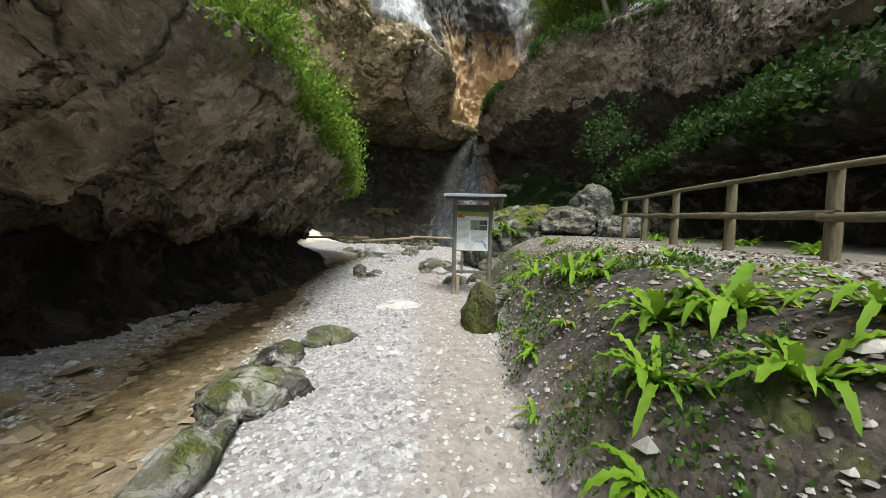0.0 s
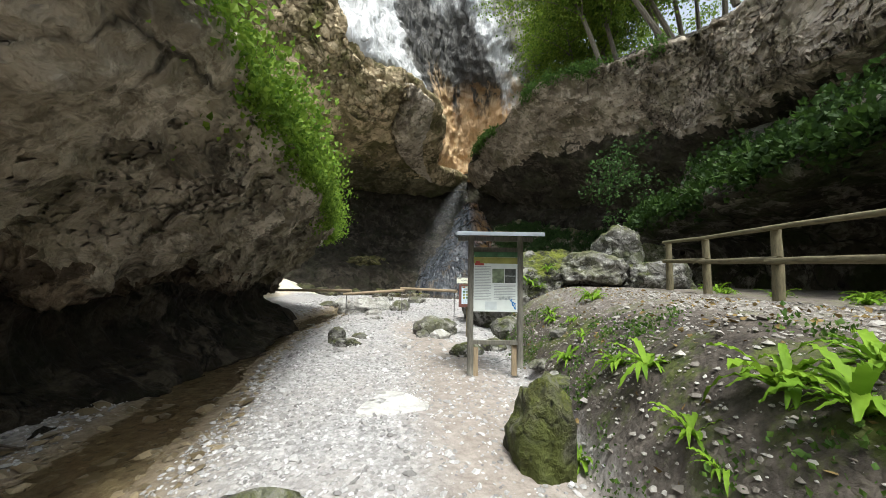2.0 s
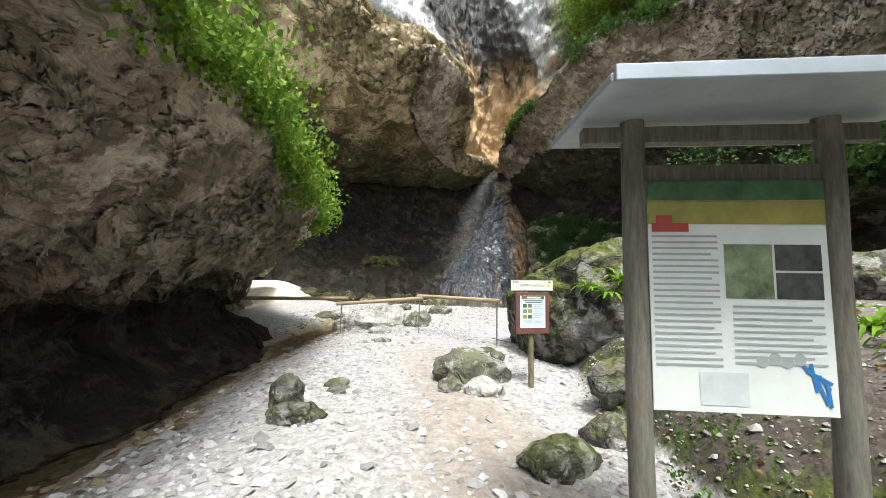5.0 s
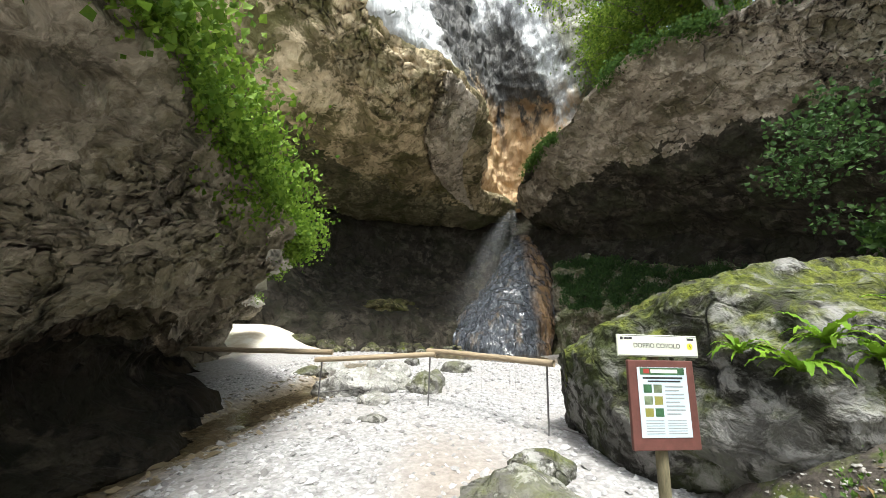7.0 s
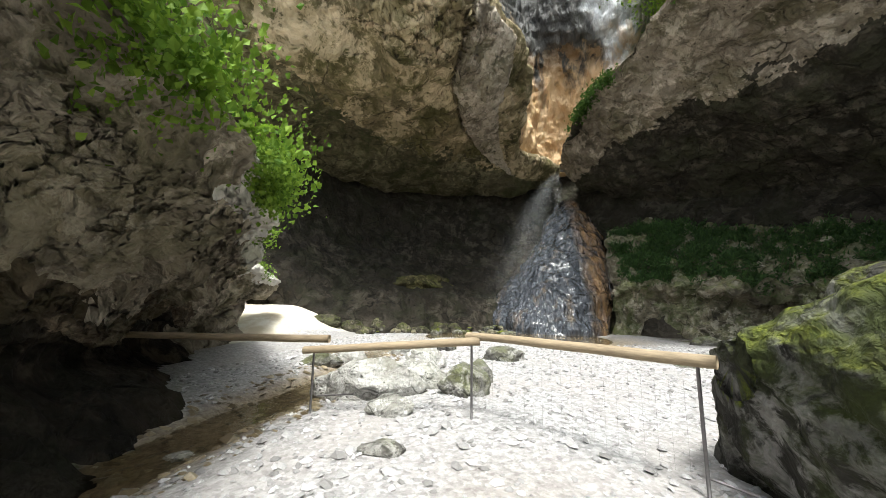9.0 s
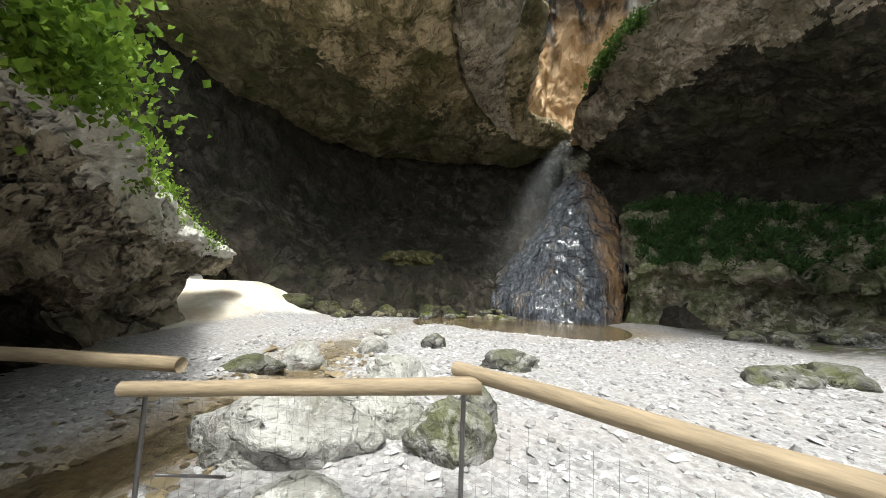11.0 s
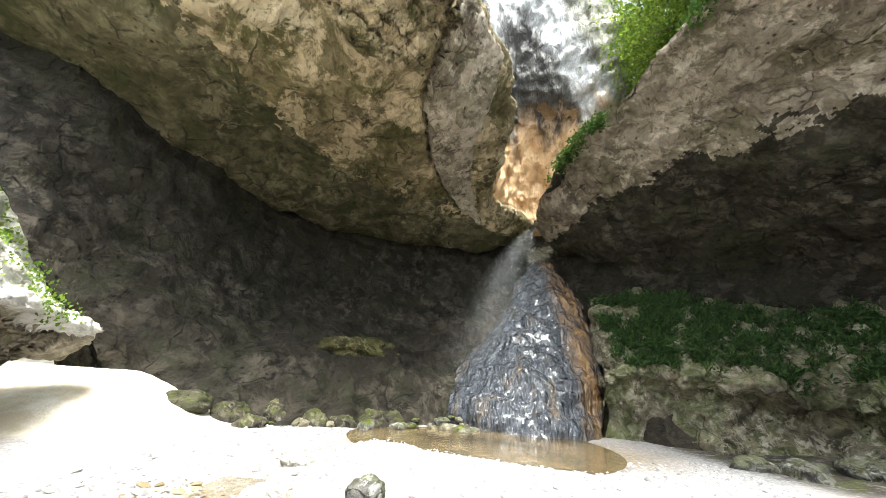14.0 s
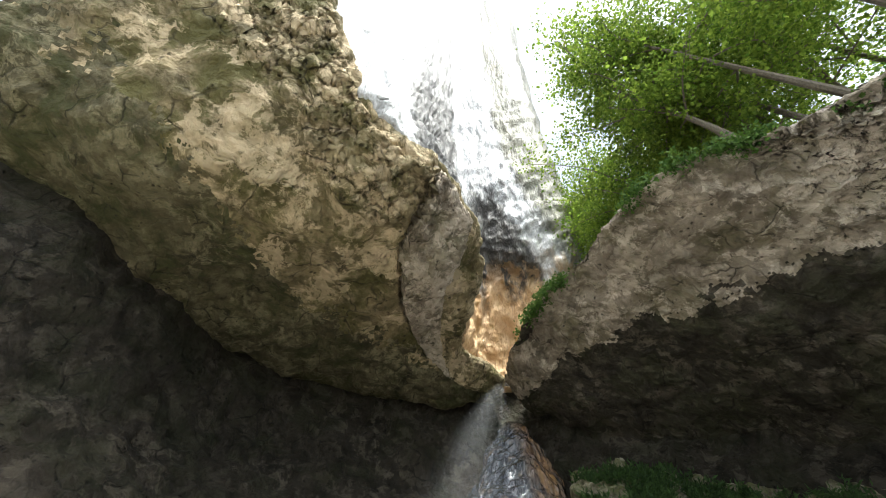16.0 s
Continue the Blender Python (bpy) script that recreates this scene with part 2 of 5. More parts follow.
def ground_build(nt, b):
    v = place(nt)
    peb = node(nt, "TexVoronoi", Vector=v, Scale=22.0)
    big = fac_noise(nt, v, 0.5, 5, 0.6, 0.4, 0.6)
    fine = fac_noise(nt, v, 9, 6, 0.7, 0.3, 0.7)
    c = mix(nt, fine, (0.22, 0.213, 0.21), (0.5, 0.492, 0.49))
    shade = node(nt, "HueSaturation", Color=c)
    one = nt.nodes.new("ShaderNodeSeparateColor")
    nt.links.new(peb.outputs["Color"], one.inputs[0])
    val = node(nt, "MapRange", Value=one.outputs[0])
    val.inputs["To Min"].default_value, val.inputs["To Max"].default_value = 0.7, 1.25
    nt.links.new(val.outputs["Result"], shade.inputs["Value"])
    c = mix(nt, calc(nt, "MULTIPLY", big, 0.5), shade.outputs[0], (0.36, 0.33, 0.31))
    attr = nt.nodes.new("ShaderNodeVertexColor")
    attr.layer_name = "kind"
    parts = nt.nodes.new("ShaderNodeSeparateColor")
    nt.links.new(attr.outputs["Color"], parts.inputs[0])
    soil = mix(nt, fine, (0.024, 0.018, 0.014), (0.115, 0.096, 0.078))
    soil = mix(nt, fac_noise(nt, v, 1.6, 9, 0.75, 0.5, 0.58), soil, mix(nt, fine, (0.03, 0.045, 0.01), (0.11, 0.125, 0.025)))
    ragged = fac_noise(nt, v, 3, 6, 0.7, 0.3, 0.7)
    s = node(nt, "MapRange", Value=calc(nt, "MULTIPLY", parts.outputs[0], calc(nt, "ADD", ragged, 0.5)))
    s.inputs["From Min"].default_value, s.inputs["From Max"].default_value = 0.3, 0.6
    c = mix(nt, s.outputs["Result"], c, soil)
    bed = mix(nt, fine, (0.11, 0.075, 0.035), (0.3, 0.23, 0.13))
    c = mix(nt, parts.outputs[1], c, bed)
    trail = mix(nt, fine, (0.21, 0.178, 0.15), (0.4, 0.35, 0.31))
    c = mix(nt, parts.outputs[2], c, trail)
    # alpha paints the sunlit patch into the gravel as a pale colour
    c = mix(nt, attr.outputs["Alpha"], c, mix(nt, fac_noise(nt, v, 1.1, 7, 0.65, 0.4, 0.6), (0.62, 0.54, 0.4), (0.82, 0.79, 0.7)))
    nt.links.new(c, b.inputs["Base Color"])
    b.inputs["Roughness"].default_value = 0.92
    n1 = relief(nt, b, peb.outputs["Distance"], 0.5, -0.02)
    relief(nt, b, fine, 0.5, 0.03, n1)


GROUND = mat("gravel", ground_build)


def plain(name, colour, rough=0.6, metal=0.0, var=0.25, scale=20, bump=0.3, stretch=(1, 1, 1)):
    def build(nt, b):
        m = nt.nodes.new("ShaderNodeMapping")
        nt.links.new(own_place(nt), m.inputs[0])
        m.inputs["Scale"].default_value = stretch
        f = fac_noise(nt, m.outputs[0], scale, 6, 0.65, 0.3, 0.7)
        c = mix(nt, f, tuple(k * (1 - var) for k in colour), tuple(min(1, k * (1 + var)) for k in colour))
        nt.links.new(c, b.inputs["Base Color"])
        b.inputs["Roughness"].default_value, b.inputs["Metallic"].default_value = rough, metal
        if bump:
            relief(nt, b, f, bump, 0.004)
    return mat(name, build)


WOOD_GREY = plain("weathered_wood", (0.14, 0.132, 0.11), 0.85, 0, 0.4, 9, 0.5, (6, 6, 0.8))
WOOD_PALE = plain("stripped_log", (0.3, 0.232, 0.148), 0.8, 0, 0.3, 8, 0.4, (6, 6, 0.7))
WOOD_FENCE = plain("mossy_fence_wood", (0.15, 0.13, 0.075), 0.85, 0, 0.45, 7, 0.5, (5, 5, 0.9))
STEEL = plain("dull_steel", (0.16, 0.15, 0.15), 0.5, 0.8, 0.2, 12, 0.1)
TIN = plain("painted_tin_roof", (0.32, 0.36, 0.4), 0.45, 0.3, 0.15, 5, 0.05)


# ---- shapes ----
def part(name, bm, material, parent=None, label=""):
    me = bpy.data.meshes.new(name)
    bm.to_mesh(me)
    bm.free()
    return attach(name, me, material, parent, label)


def attach(name, me, material, parent=None, label=""):
    if material and not me.materials:
        me.materials.append(material)
    ob = new(name, me)
    if parent is not None:
        ob.parent = parent
    if label:
        ob["label"] = label
    return ob


def thing(name, label, category, at=(0, 0, 0), turn=0, group="", kind=""):
    ob = new(name)
    ob.empty_display_size = 0.1
    ob.matrix_basis = pose(*at, 0, 0, turn)
    return tagged(ob, label, category, group, kind)


def grid_mesh(name, pts, close_v=False, caps=False, shade=True):
    """A mesh over an array of points (rows, columns, 3)."""
    n, m = pts.shape[:2]
    idx = np.arange(n * m).reshape(n, m)
    if close_v:
        idx = np.concatenate([idx, idx[:, :1]], 1)
    quads = np.stack([idx[:-1, :-1], idx[:-1, 1:], idx[1:, 1:], idx[1:, :-1]], -1).reshape(-1, 4)
    verts, faces = pts.reshape(-1, 3).tolist(), quads.tolist()
    if caps:
        for row, flip in ((0, True), (n - 1, False)):
            verts.append(pts[row].mean(0).tolist())
            ring = idx[row].tolist()
            for a, b in zip(ring[:-1], ring[1:]):
                faces.append([len(verts) - 1, a, b] if flip else [len(verts) - 1, b, a])
    me = bpy.data.meshes.new(name)
    me.from_pydata(verts, [], faces)
    if shade:
        me.polygons.foreach_set("use_smooth", [True] * len(me.polygons))
    return me


def spline(c, counts, closed):
    """Catmull-Rom through the rows of c; counts: samples in each span."""
    k = len(c)
    out = []
    for i in range(k if closed else k - 1):
        if closed:
            a, b, d, e = c[i - 1], c[i], c[(i + 1) % k], c[(i + 2) % k]
        else:
            b, d = c[i], c[i + 1]
            a = c[i - 1] if i else 2 * b - d
            e = c[i + 2] if i + 2 < k else 2 * d - b
        for t in np.arange(counts[i]) / counts[i]:
            out.append(0.5 * (2 * b + (d - a) * t + (2 * a - 5 * b + 4 * d - e) * t * t + (3 * b - a - 3 * d + e) * t ** 3))
    if not closed:
        out.append(c[-1])
    return np.array(out)


def loft(sections, along, around, closed=True):
    s = np.array(sections, float)
    s = spline(s, along, False)
    return np.swapaxes(spline(np.swapaxes(s, 0, 1), around, closed), 0, 1)


def normals(g, closed):
    du = np.gradient(g, axis=0)
    dv = (np.roll(g, -1, 1) - np.roll(g, 1, 1)) if closed else np.gradient(g, axis=1)
    n = np.cross(du, dv)
    return n / np.maximum(np.linalg.norm(n, axis=2, keepdims=True), 1e-9)


def roughen(g, closed, terms, sign=1):
    """Moves the points of a grid along its normals by noise: terms of (kind, scale, height, octaves, shift)."""
    flat, n = g.reshape(-1, 3), normals(g, closed).reshape(-1, 3) * sign
    d = 0
    for kind, scale, height, octaves, shift in terms:
        d = d + height * (fbm if kind == "f" else ridged)(flat, scale, octaves, shift)
    return (flat + n * d[:, None]).reshape(g.shape)


ROUGH = [("f", 0.33, 0.5, 3, 3.1), ("r", 0.8, 0.3, 5, 5.7), ("r", 2.6, 0.12, 4, 2.2), ("f", 7.0, 0.05, 3, 1.3)]


# ---- ground ----
def stream_x(y):
    return bend(y, [(-8, -2.6), (2, -2.8), (4.5, -3.4), (7.5, -4.0), (10, -4.7), (14, -5.2), (17, -4.9), (19.5, -4.5), (22, -5.0), (25, -4.8), (30, -4.0)])


def bank_edge(y):
    return bend(y, [(-8, 0.8), (2, 0.62), (4.5, 0.75), (6, 0.95), (8, 1.2), (10, 1.25), (12, 1.3), (16, 2.0), (20, 5.5), (30, 9)])


def height(x, y):
    x, y = np.asarray(x, float), np.asarray(y, float)
    z = -0.16 + 0.2 * smooth(14, 21, y) - 0.02 * np.minimum(np.abs(x + 0.5), 8)
    p = np.stack([x, y, 0 * x], -1).reshape(-1, 3)
    z = z + 0.05 * fbm(p, 0.6, 3).reshape(z.shape)
    z = z - 0.28 * np.exp(-((x - stream_x(y)) / bend(y, [(-8, 1.2), (6, 1.2), (12, 0.9), (16, 0.7), (22, 0.5)])) ** 2) * (1 - 0.6 * smooth(21, 24.5, y))
    z = z - 0.55 * np.exp(-(((x - 1.0) / 4.2) ** 2 + ((y - 29.4) / 2.9) ** 2))
    wide = bend(y, [(-8, 1.3), (5, 1.3), (7, 1.9), (10, 2.6), (14, 2.6), (30, 4)])
    top = bend(y, [(-8, 1.15), (8, 1.2), (13, 1.25), (17, 1.0), (22, 0.2), (30, 0.2)])
    k = np.clip((x - bank_edge(y)) / wide, 0, 1)
    lumps = fbm(p, 1.4, 4, 4.4).reshape(z.shape)
    z = z + (top - z) * (1 - (1 - k) ** 2) * smooth(0, 0.15, k) + 0.16 * lumps * smooth(0, 0.3, k) * (1 - smooth(2.2, 3.2, x))
    z = z + 1.3 * smooth(-7.5, -11.5, x) * smooth(22.5, 27, y) * (1 - smooth(40, 60, y))
    return z


def at(x, y, dz=0.0):
    return (x, y, float(height(np.array([x]), np.array([y]))[0]) + dz)


def axis(stops):
    out = []
    for a, b, step in stops:
        out.extend(np.arange(a, b - 1e-6, step))
    return np.array(out + [stops[-1][1]])


gx = axis([(-900, -60, 120), (-60, -14, 4), (-14, -7, 0.25), (-7, 6, 0.075), (6, 16, 0.4), (16, 60, 4), (60, 900, 120)])
gy = axis([(-900, -60, 120), (-60, -4, 4), (-4, 0.6, 0.4), (0.6, 14, 0.075), (14, 32, 0.12), (32, 60, 2), (60, 900, 120)])
X, Y = np.meshgrid(gx, gy, indexing="ij")
Z = height(X, Y)
pts = np.stack([X, Y, Z], -1)
near = ((np.abs(X) < 12) & (Y > -2) & (Y < 33)).reshape(-1)
bumpy = 0.022 * ridged(pts.reshape(-1, 3), 5.0, 3) * near
pts[..., 2] += bumpy.reshape(Z.shape)
me = grid_mesh("ground", pts)
soil = smooth(0.02, 0.35, X - bank_edge(Y)) * (1 - smooth(17, 20, Y)) * (1 - 0.35 * smooth(2.0, 2.8, X) * smooth(4.9, 4.5, X) * smooth(13, 11, Y))
soil = np.maximum(soil, 0.65 * smooth(5.0, 8.0, X - 0.15 * (30 - Y)) * smooth(21, 27, Y))
bed = np.exp(-((X - stream_x(Y)) / bend(Y, [(0, 1.35), (6, 1.2), (12, 0.9), (22, 0.7)])) ** 4) * (1 - 0.55 * smooth(20.5, 23, Y)) * (1 - smooth(28, 30, Y)) * 0.9 + np.exp(-(((X - 1.0) / 4.4) ** 2 + ((Y - 29.8) / 2.7) ** 2) ** 2)
worn = np.exp(-((X - bend(Y, [(0, 0.35), (5, 0.3), (8, 0.2), (12, -0.5), (16, -1.2)])) / bend(Y, [(0, 0.45), (8, 0.9), (16, 0.7)])) ** 4) * (1 - smooth(13, 17, Y)) * 0.95
worn = np.maximum(worn, smooth(2.0, 2.8, X) * smooth(13.5, 12, Y) * 0.36)
kind = me.color_attributes.new("kind", "FLOAT_COLOR", "POINT")
# pale: a painted sun patch on the ground past the west rock
pale = smooth(0.25, 0.55, smooth(-7.8, -9.6, X + 0.35 * (27 - Y)) * smooth(21.0, 23.5, Y) + 0.25 * fbm(pts.reshape(-1, 3), 0.9, 4, 2.6).reshape(X.shape))
kind.data.foreach_set("color", np.stack([soil, np.clip(bed, 0, 1), worn, pale], -1).reshape(-1))
ground = tagged(attach("ground", me, GROUND), "pale gravel ground with a shallow stream bed and an earth bank", "ground", kind="structure")


# ---- rock masses ----
def two_kinds(me, g, test, ragged):
    """Gives the faces of a closed grid whose row and column pass the test the second material, with an uneven edge."""
    n, m = g.shape[:2]
    f = ragged * (fbm(g.reshape(-1, 3), 0.5, 4, 3.3) + 0.8 * fbm(g.reshape(-1, 3), 2.5, 4, 1.3)).reshape(n, m)[:-1]
    u, v = np.arange(n - 1)[:, None] + 0 * f, np.arange(m)[None] + f
    k = test(u, v).astype(int).reshape(-1)
    me.polygons.foreach_set("material_index", np.concatenate([k, np.zeros(len(me.polygons) - len(k), int)]))


def left_rock():
    # stations: foot of the crest (x, y), outward way (dx, dy), crest z, lip reach and z, hollow below the lip, mass height
    # mass height is raised out of view, added to block sun from the west
    stations = [(-3.0, -7, 1, 0, 4.4, -2.6, 1.5, -1.0, 13), (-2.9, 1, 1, 0, 4.1, -2.5, 1.5, -1.0, 13), (-2.75, 7.3, 1, 0, 4.1, -2.3, 1.4, -0.9, 13),
                (-3.55, 12.2, 0.98, 0.2, 3.95, -1.6, 1.45, -0.8, 12), (-4.25, 16.2, 0.9, 0.44, 3.35, -1.6, 1.25, -0.9, 9),
                (-6.3, 18.9, 0.8, 0.6, 2.9, -1.4, 1.1, -1.2, 5), (-8.6, 21.6, 0.85, 0.5, 2.7, -1.1, 0.95, -0.9, 4.2), (-9.4, 23.4, 0.85, 0.5, 2.5, -0.9, 1.0, -0.5, 3.6), (-10.2, 25.3, 0.85, 0.5, 2.3, -0.7, 1.3, -1.2, 2.8)]
    rows = []
    for x, y, dx, dy, zc, rl, zl, ru, zt in stations:
        loop = [(0, zc), (-0.35 * abs(rl) / 2, zc - 0.45 * (zc - zl)), (rl, zl), (rl - 0.42, zl - 0.4), (rl + 0.7 * ru, 0.55), (rl + 0.1 * ru + 0.25, -0.9), (-11, -1.2), (-11, zt), (-2.5, 0.8 * zc + 1.0)]
        if y > 20:
            loop[6], loop[7], loop[8] = (-4, -1.2), (-4, zt), (-1.5, zt)
        if y > 25:
            loop[3], loop[4], loop[5], loop[6], loop[7] = (rl - 0.3, zl), (rl - 0.6, zl + 0.05), (rl - 0.9, zl + 0.1), (-2, zl + 0.2), (-2.2, zt)
        rows.append([(x + dx * s, y + dy * s, z) for s, z in loop])
    g = loft(rows, [40, 150, 150, 120, 80, 60, 30, 36], [46, 60, 36, 20, 12, 6, 8, 14, 24])
    g = roughen(g, True, ROUGH)
    u, v = np.meshgrid(np.arange(g.shape[0]), np.arange(g.shape[1]), indexing="ij")
    face = smooth(20, 50, v) * smooth(150, 120, v)
    g = g + normals(g, True) * (face * (0.3 * ridged(g.reshape(-1, 3), 0.55, 4, 9.3) + 0.09 * ridged(g.reshape(-1, 3) * (1, 1, 1.6), 1.3, 4, 3.9) - 0.1).reshape(u.shape))[..., None]
    sag = fbm(g.reshape(-1, 3) * (1, 1, 0), 0.33, 3, 7.7).reshape(u.shape) + 0.5 * fbm(g.reshape(-1, 3) * (1, 1, 0), 1.1, 3, 2.1).reshape(u.shape)
    g[..., 2] += 0.75 * sag * smooth(80, 110, v) * smooth(160, 125, v) * smooth(560, 480, u)
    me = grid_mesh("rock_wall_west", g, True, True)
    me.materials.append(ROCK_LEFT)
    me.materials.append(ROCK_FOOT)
    # faces of the undercut foot are painted dark with its shade
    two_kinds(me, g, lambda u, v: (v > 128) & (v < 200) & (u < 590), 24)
    # the outer end's top: sunlight painted on as near-white stone
    me.materials.append(ROCK_SUNLIT)
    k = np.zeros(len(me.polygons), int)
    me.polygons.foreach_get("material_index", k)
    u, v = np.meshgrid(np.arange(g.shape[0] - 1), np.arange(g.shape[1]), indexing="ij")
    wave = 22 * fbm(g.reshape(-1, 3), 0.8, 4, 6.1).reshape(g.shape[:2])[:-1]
    # painted half-shade between the lit face and the black foot
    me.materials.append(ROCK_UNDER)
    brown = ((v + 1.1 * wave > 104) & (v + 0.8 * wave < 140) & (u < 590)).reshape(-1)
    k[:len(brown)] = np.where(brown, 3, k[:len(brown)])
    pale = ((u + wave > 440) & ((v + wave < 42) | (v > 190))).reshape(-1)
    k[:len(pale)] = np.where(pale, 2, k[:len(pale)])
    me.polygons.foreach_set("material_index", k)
    tagged(attach("rock_wall_west", me, None), "overhanging grey-brown limestone mass, its undercut foot's shade put into the colour", "rock", kind="structure")
    return g


def dome():
    spans = [((-18, 17, 27), (-18, 21, 15), (-18, 25, 11.5), (-18, 28, 10.5)),
             ((-10.8, 19.6, 25), (-11.5, 22.5, 13.0), (-12.8, 27, 11.3), (-14.8, 30, 10.4)),
             ((-7.6, 21.3, 19), (-8.6, 24.3, 12.4), (-11, 29, 11.4), (-13.5, 33, 10.3)),
             ((-4.7, 23.7, 14.4), (-6.3, 26.8, 11.9), (-8.5, 31, 11.5), (-11.5, 36.5, 10.3)),
             ((-1.6, 25.9, 14.5), (-3, 29, 12.4), (-4.5, 34, 11.6), (-5.5, 39.3, 10.3)),
             ((0.6, 30.5, 14.2), (-0.5, 32.5, 12.6), (-1.5, 36, 11.5), (-1.5, 39.5, 10.3)),
             ((0.1, 35, 12.4), (0.1, 36, 11.5), (0.3, 37.5, 10.9), (0.5, 39.5, 10.4)),
             ((2.0, 37.8, 12.1), (2.0, 38.2, 11.6), (2.0, 38.9, 11.2), (2.0, 40, 10.9)),
             ((3.3, 39.0, 12.0), (3.4, 39.2, 11.7), (3.5, 39.8, 11.4), (3.6, 40.5, 11.2))]
    rows = []
    for i, (rim, a, b, lip) in enumerate(spans):
        lift = (4, 4, 4, 3, 2.5, 2, 1.0, 0.5, 0.4)[i]
        rows.append([rim, a, b, lip, (lip[0] - 1.5, lip[1] + 1.5, lip[2] + 2), (lip[0] - 2, lip[1] + 1, max(lip[2] + 2, rim[2] - 3) + 0.5 * lift), (rim[0] - 0.9, rim[1] + 1.4, rim[2] + 0.3 * lift)])
    g = loft(rows, [30, 60, 64, 80, 70, 60, 30, 20], [70, 80, 60, 10, 6, 18, 20])
    g = roughen(g, True, [("f", 0.3, 0.5, 3, 8.1), ("r", 0.7, 0.26, 4, 2.7), ("r", 2.2, 0.08, 4, 6.2), ("f", 6, 0.04, 3, 1.3)], -1)
    # coarse lumps above a seam, smoother rock below it
    u, v = np.meshgrid(np.arange(g.shape[0]), np.arange(g.shape[1]), indexing="ij")
    band = smooth(52, 44, v + 6 * fbm(g.reshape(-1, 3), 0.4, 3, 1.9).reshape(u.shape)) * smooth(250, 180, u)
    lumps = 0.34 * ridged(g.reshape(-1, 3) * (1, 1, 0.7), 1.3, 4, 7.4).reshape(u.shape) + 0.14 * fbm(g.reshape(-1, 3), 3.5, 3, 3.7).reshape(u.shape)
    g = g - normals(g, True) * (band * (0.25 + lumps))[..., None]
    # a curved crack sets off a grey rib beside the notch
    u, v = np.meshgrid(np.arange(g.shape[0]), np.arange(g.shape[1]), indexing="ij")
    past = u - np.interp(v, [0, 20, 61, 92, 113, 131, 150], [207, 212, 219, 235, 248, 268, 300]) - 3 * fbm(g.reshape(-1, 3), 0.9, 4, 4.4).reshape(u.shape)
    inner = (v < 150) * 1.0
    step = inner * (0.22 * smooth(-2, 5, past) * smooth(70, 30, past) - 0.5 * np.exp(-(past / 2.2) ** 2))
    g = g - normals(g, True) * step[..., None]
    me = grid_mesh("cave_roof_west", g, True, True)
    me.materials.append(ROCK_ROOF)
    me.materials.append(ROCK_ROOF_DARK)
    # darker roof tone towards the inner lip and the west end
    two_kinds(me, g, lambda u, v: (v > 150 - 0.6 * np.maximum(0, 150 - u)) & (v < 240), 24)
    me.materials.append(ROCK_ARCH)
    k = np.zeros(len(me.polygons), int)
    me.polygons.foreach_get("material_index", k)
    rib = ((past > 0) & (past < 55) & (v < 150))[:-1].reshape(-1)
    k[:len(rib)] = np.where(rib, 2, k[:len(rib)])
    me.polygons.foreach_set("material_index", k)
    tagged(attach("cave_roof_west", me, None), "yellow-brown limestone cave roof with algae patches", "cave roof", kind="structure")
    return g


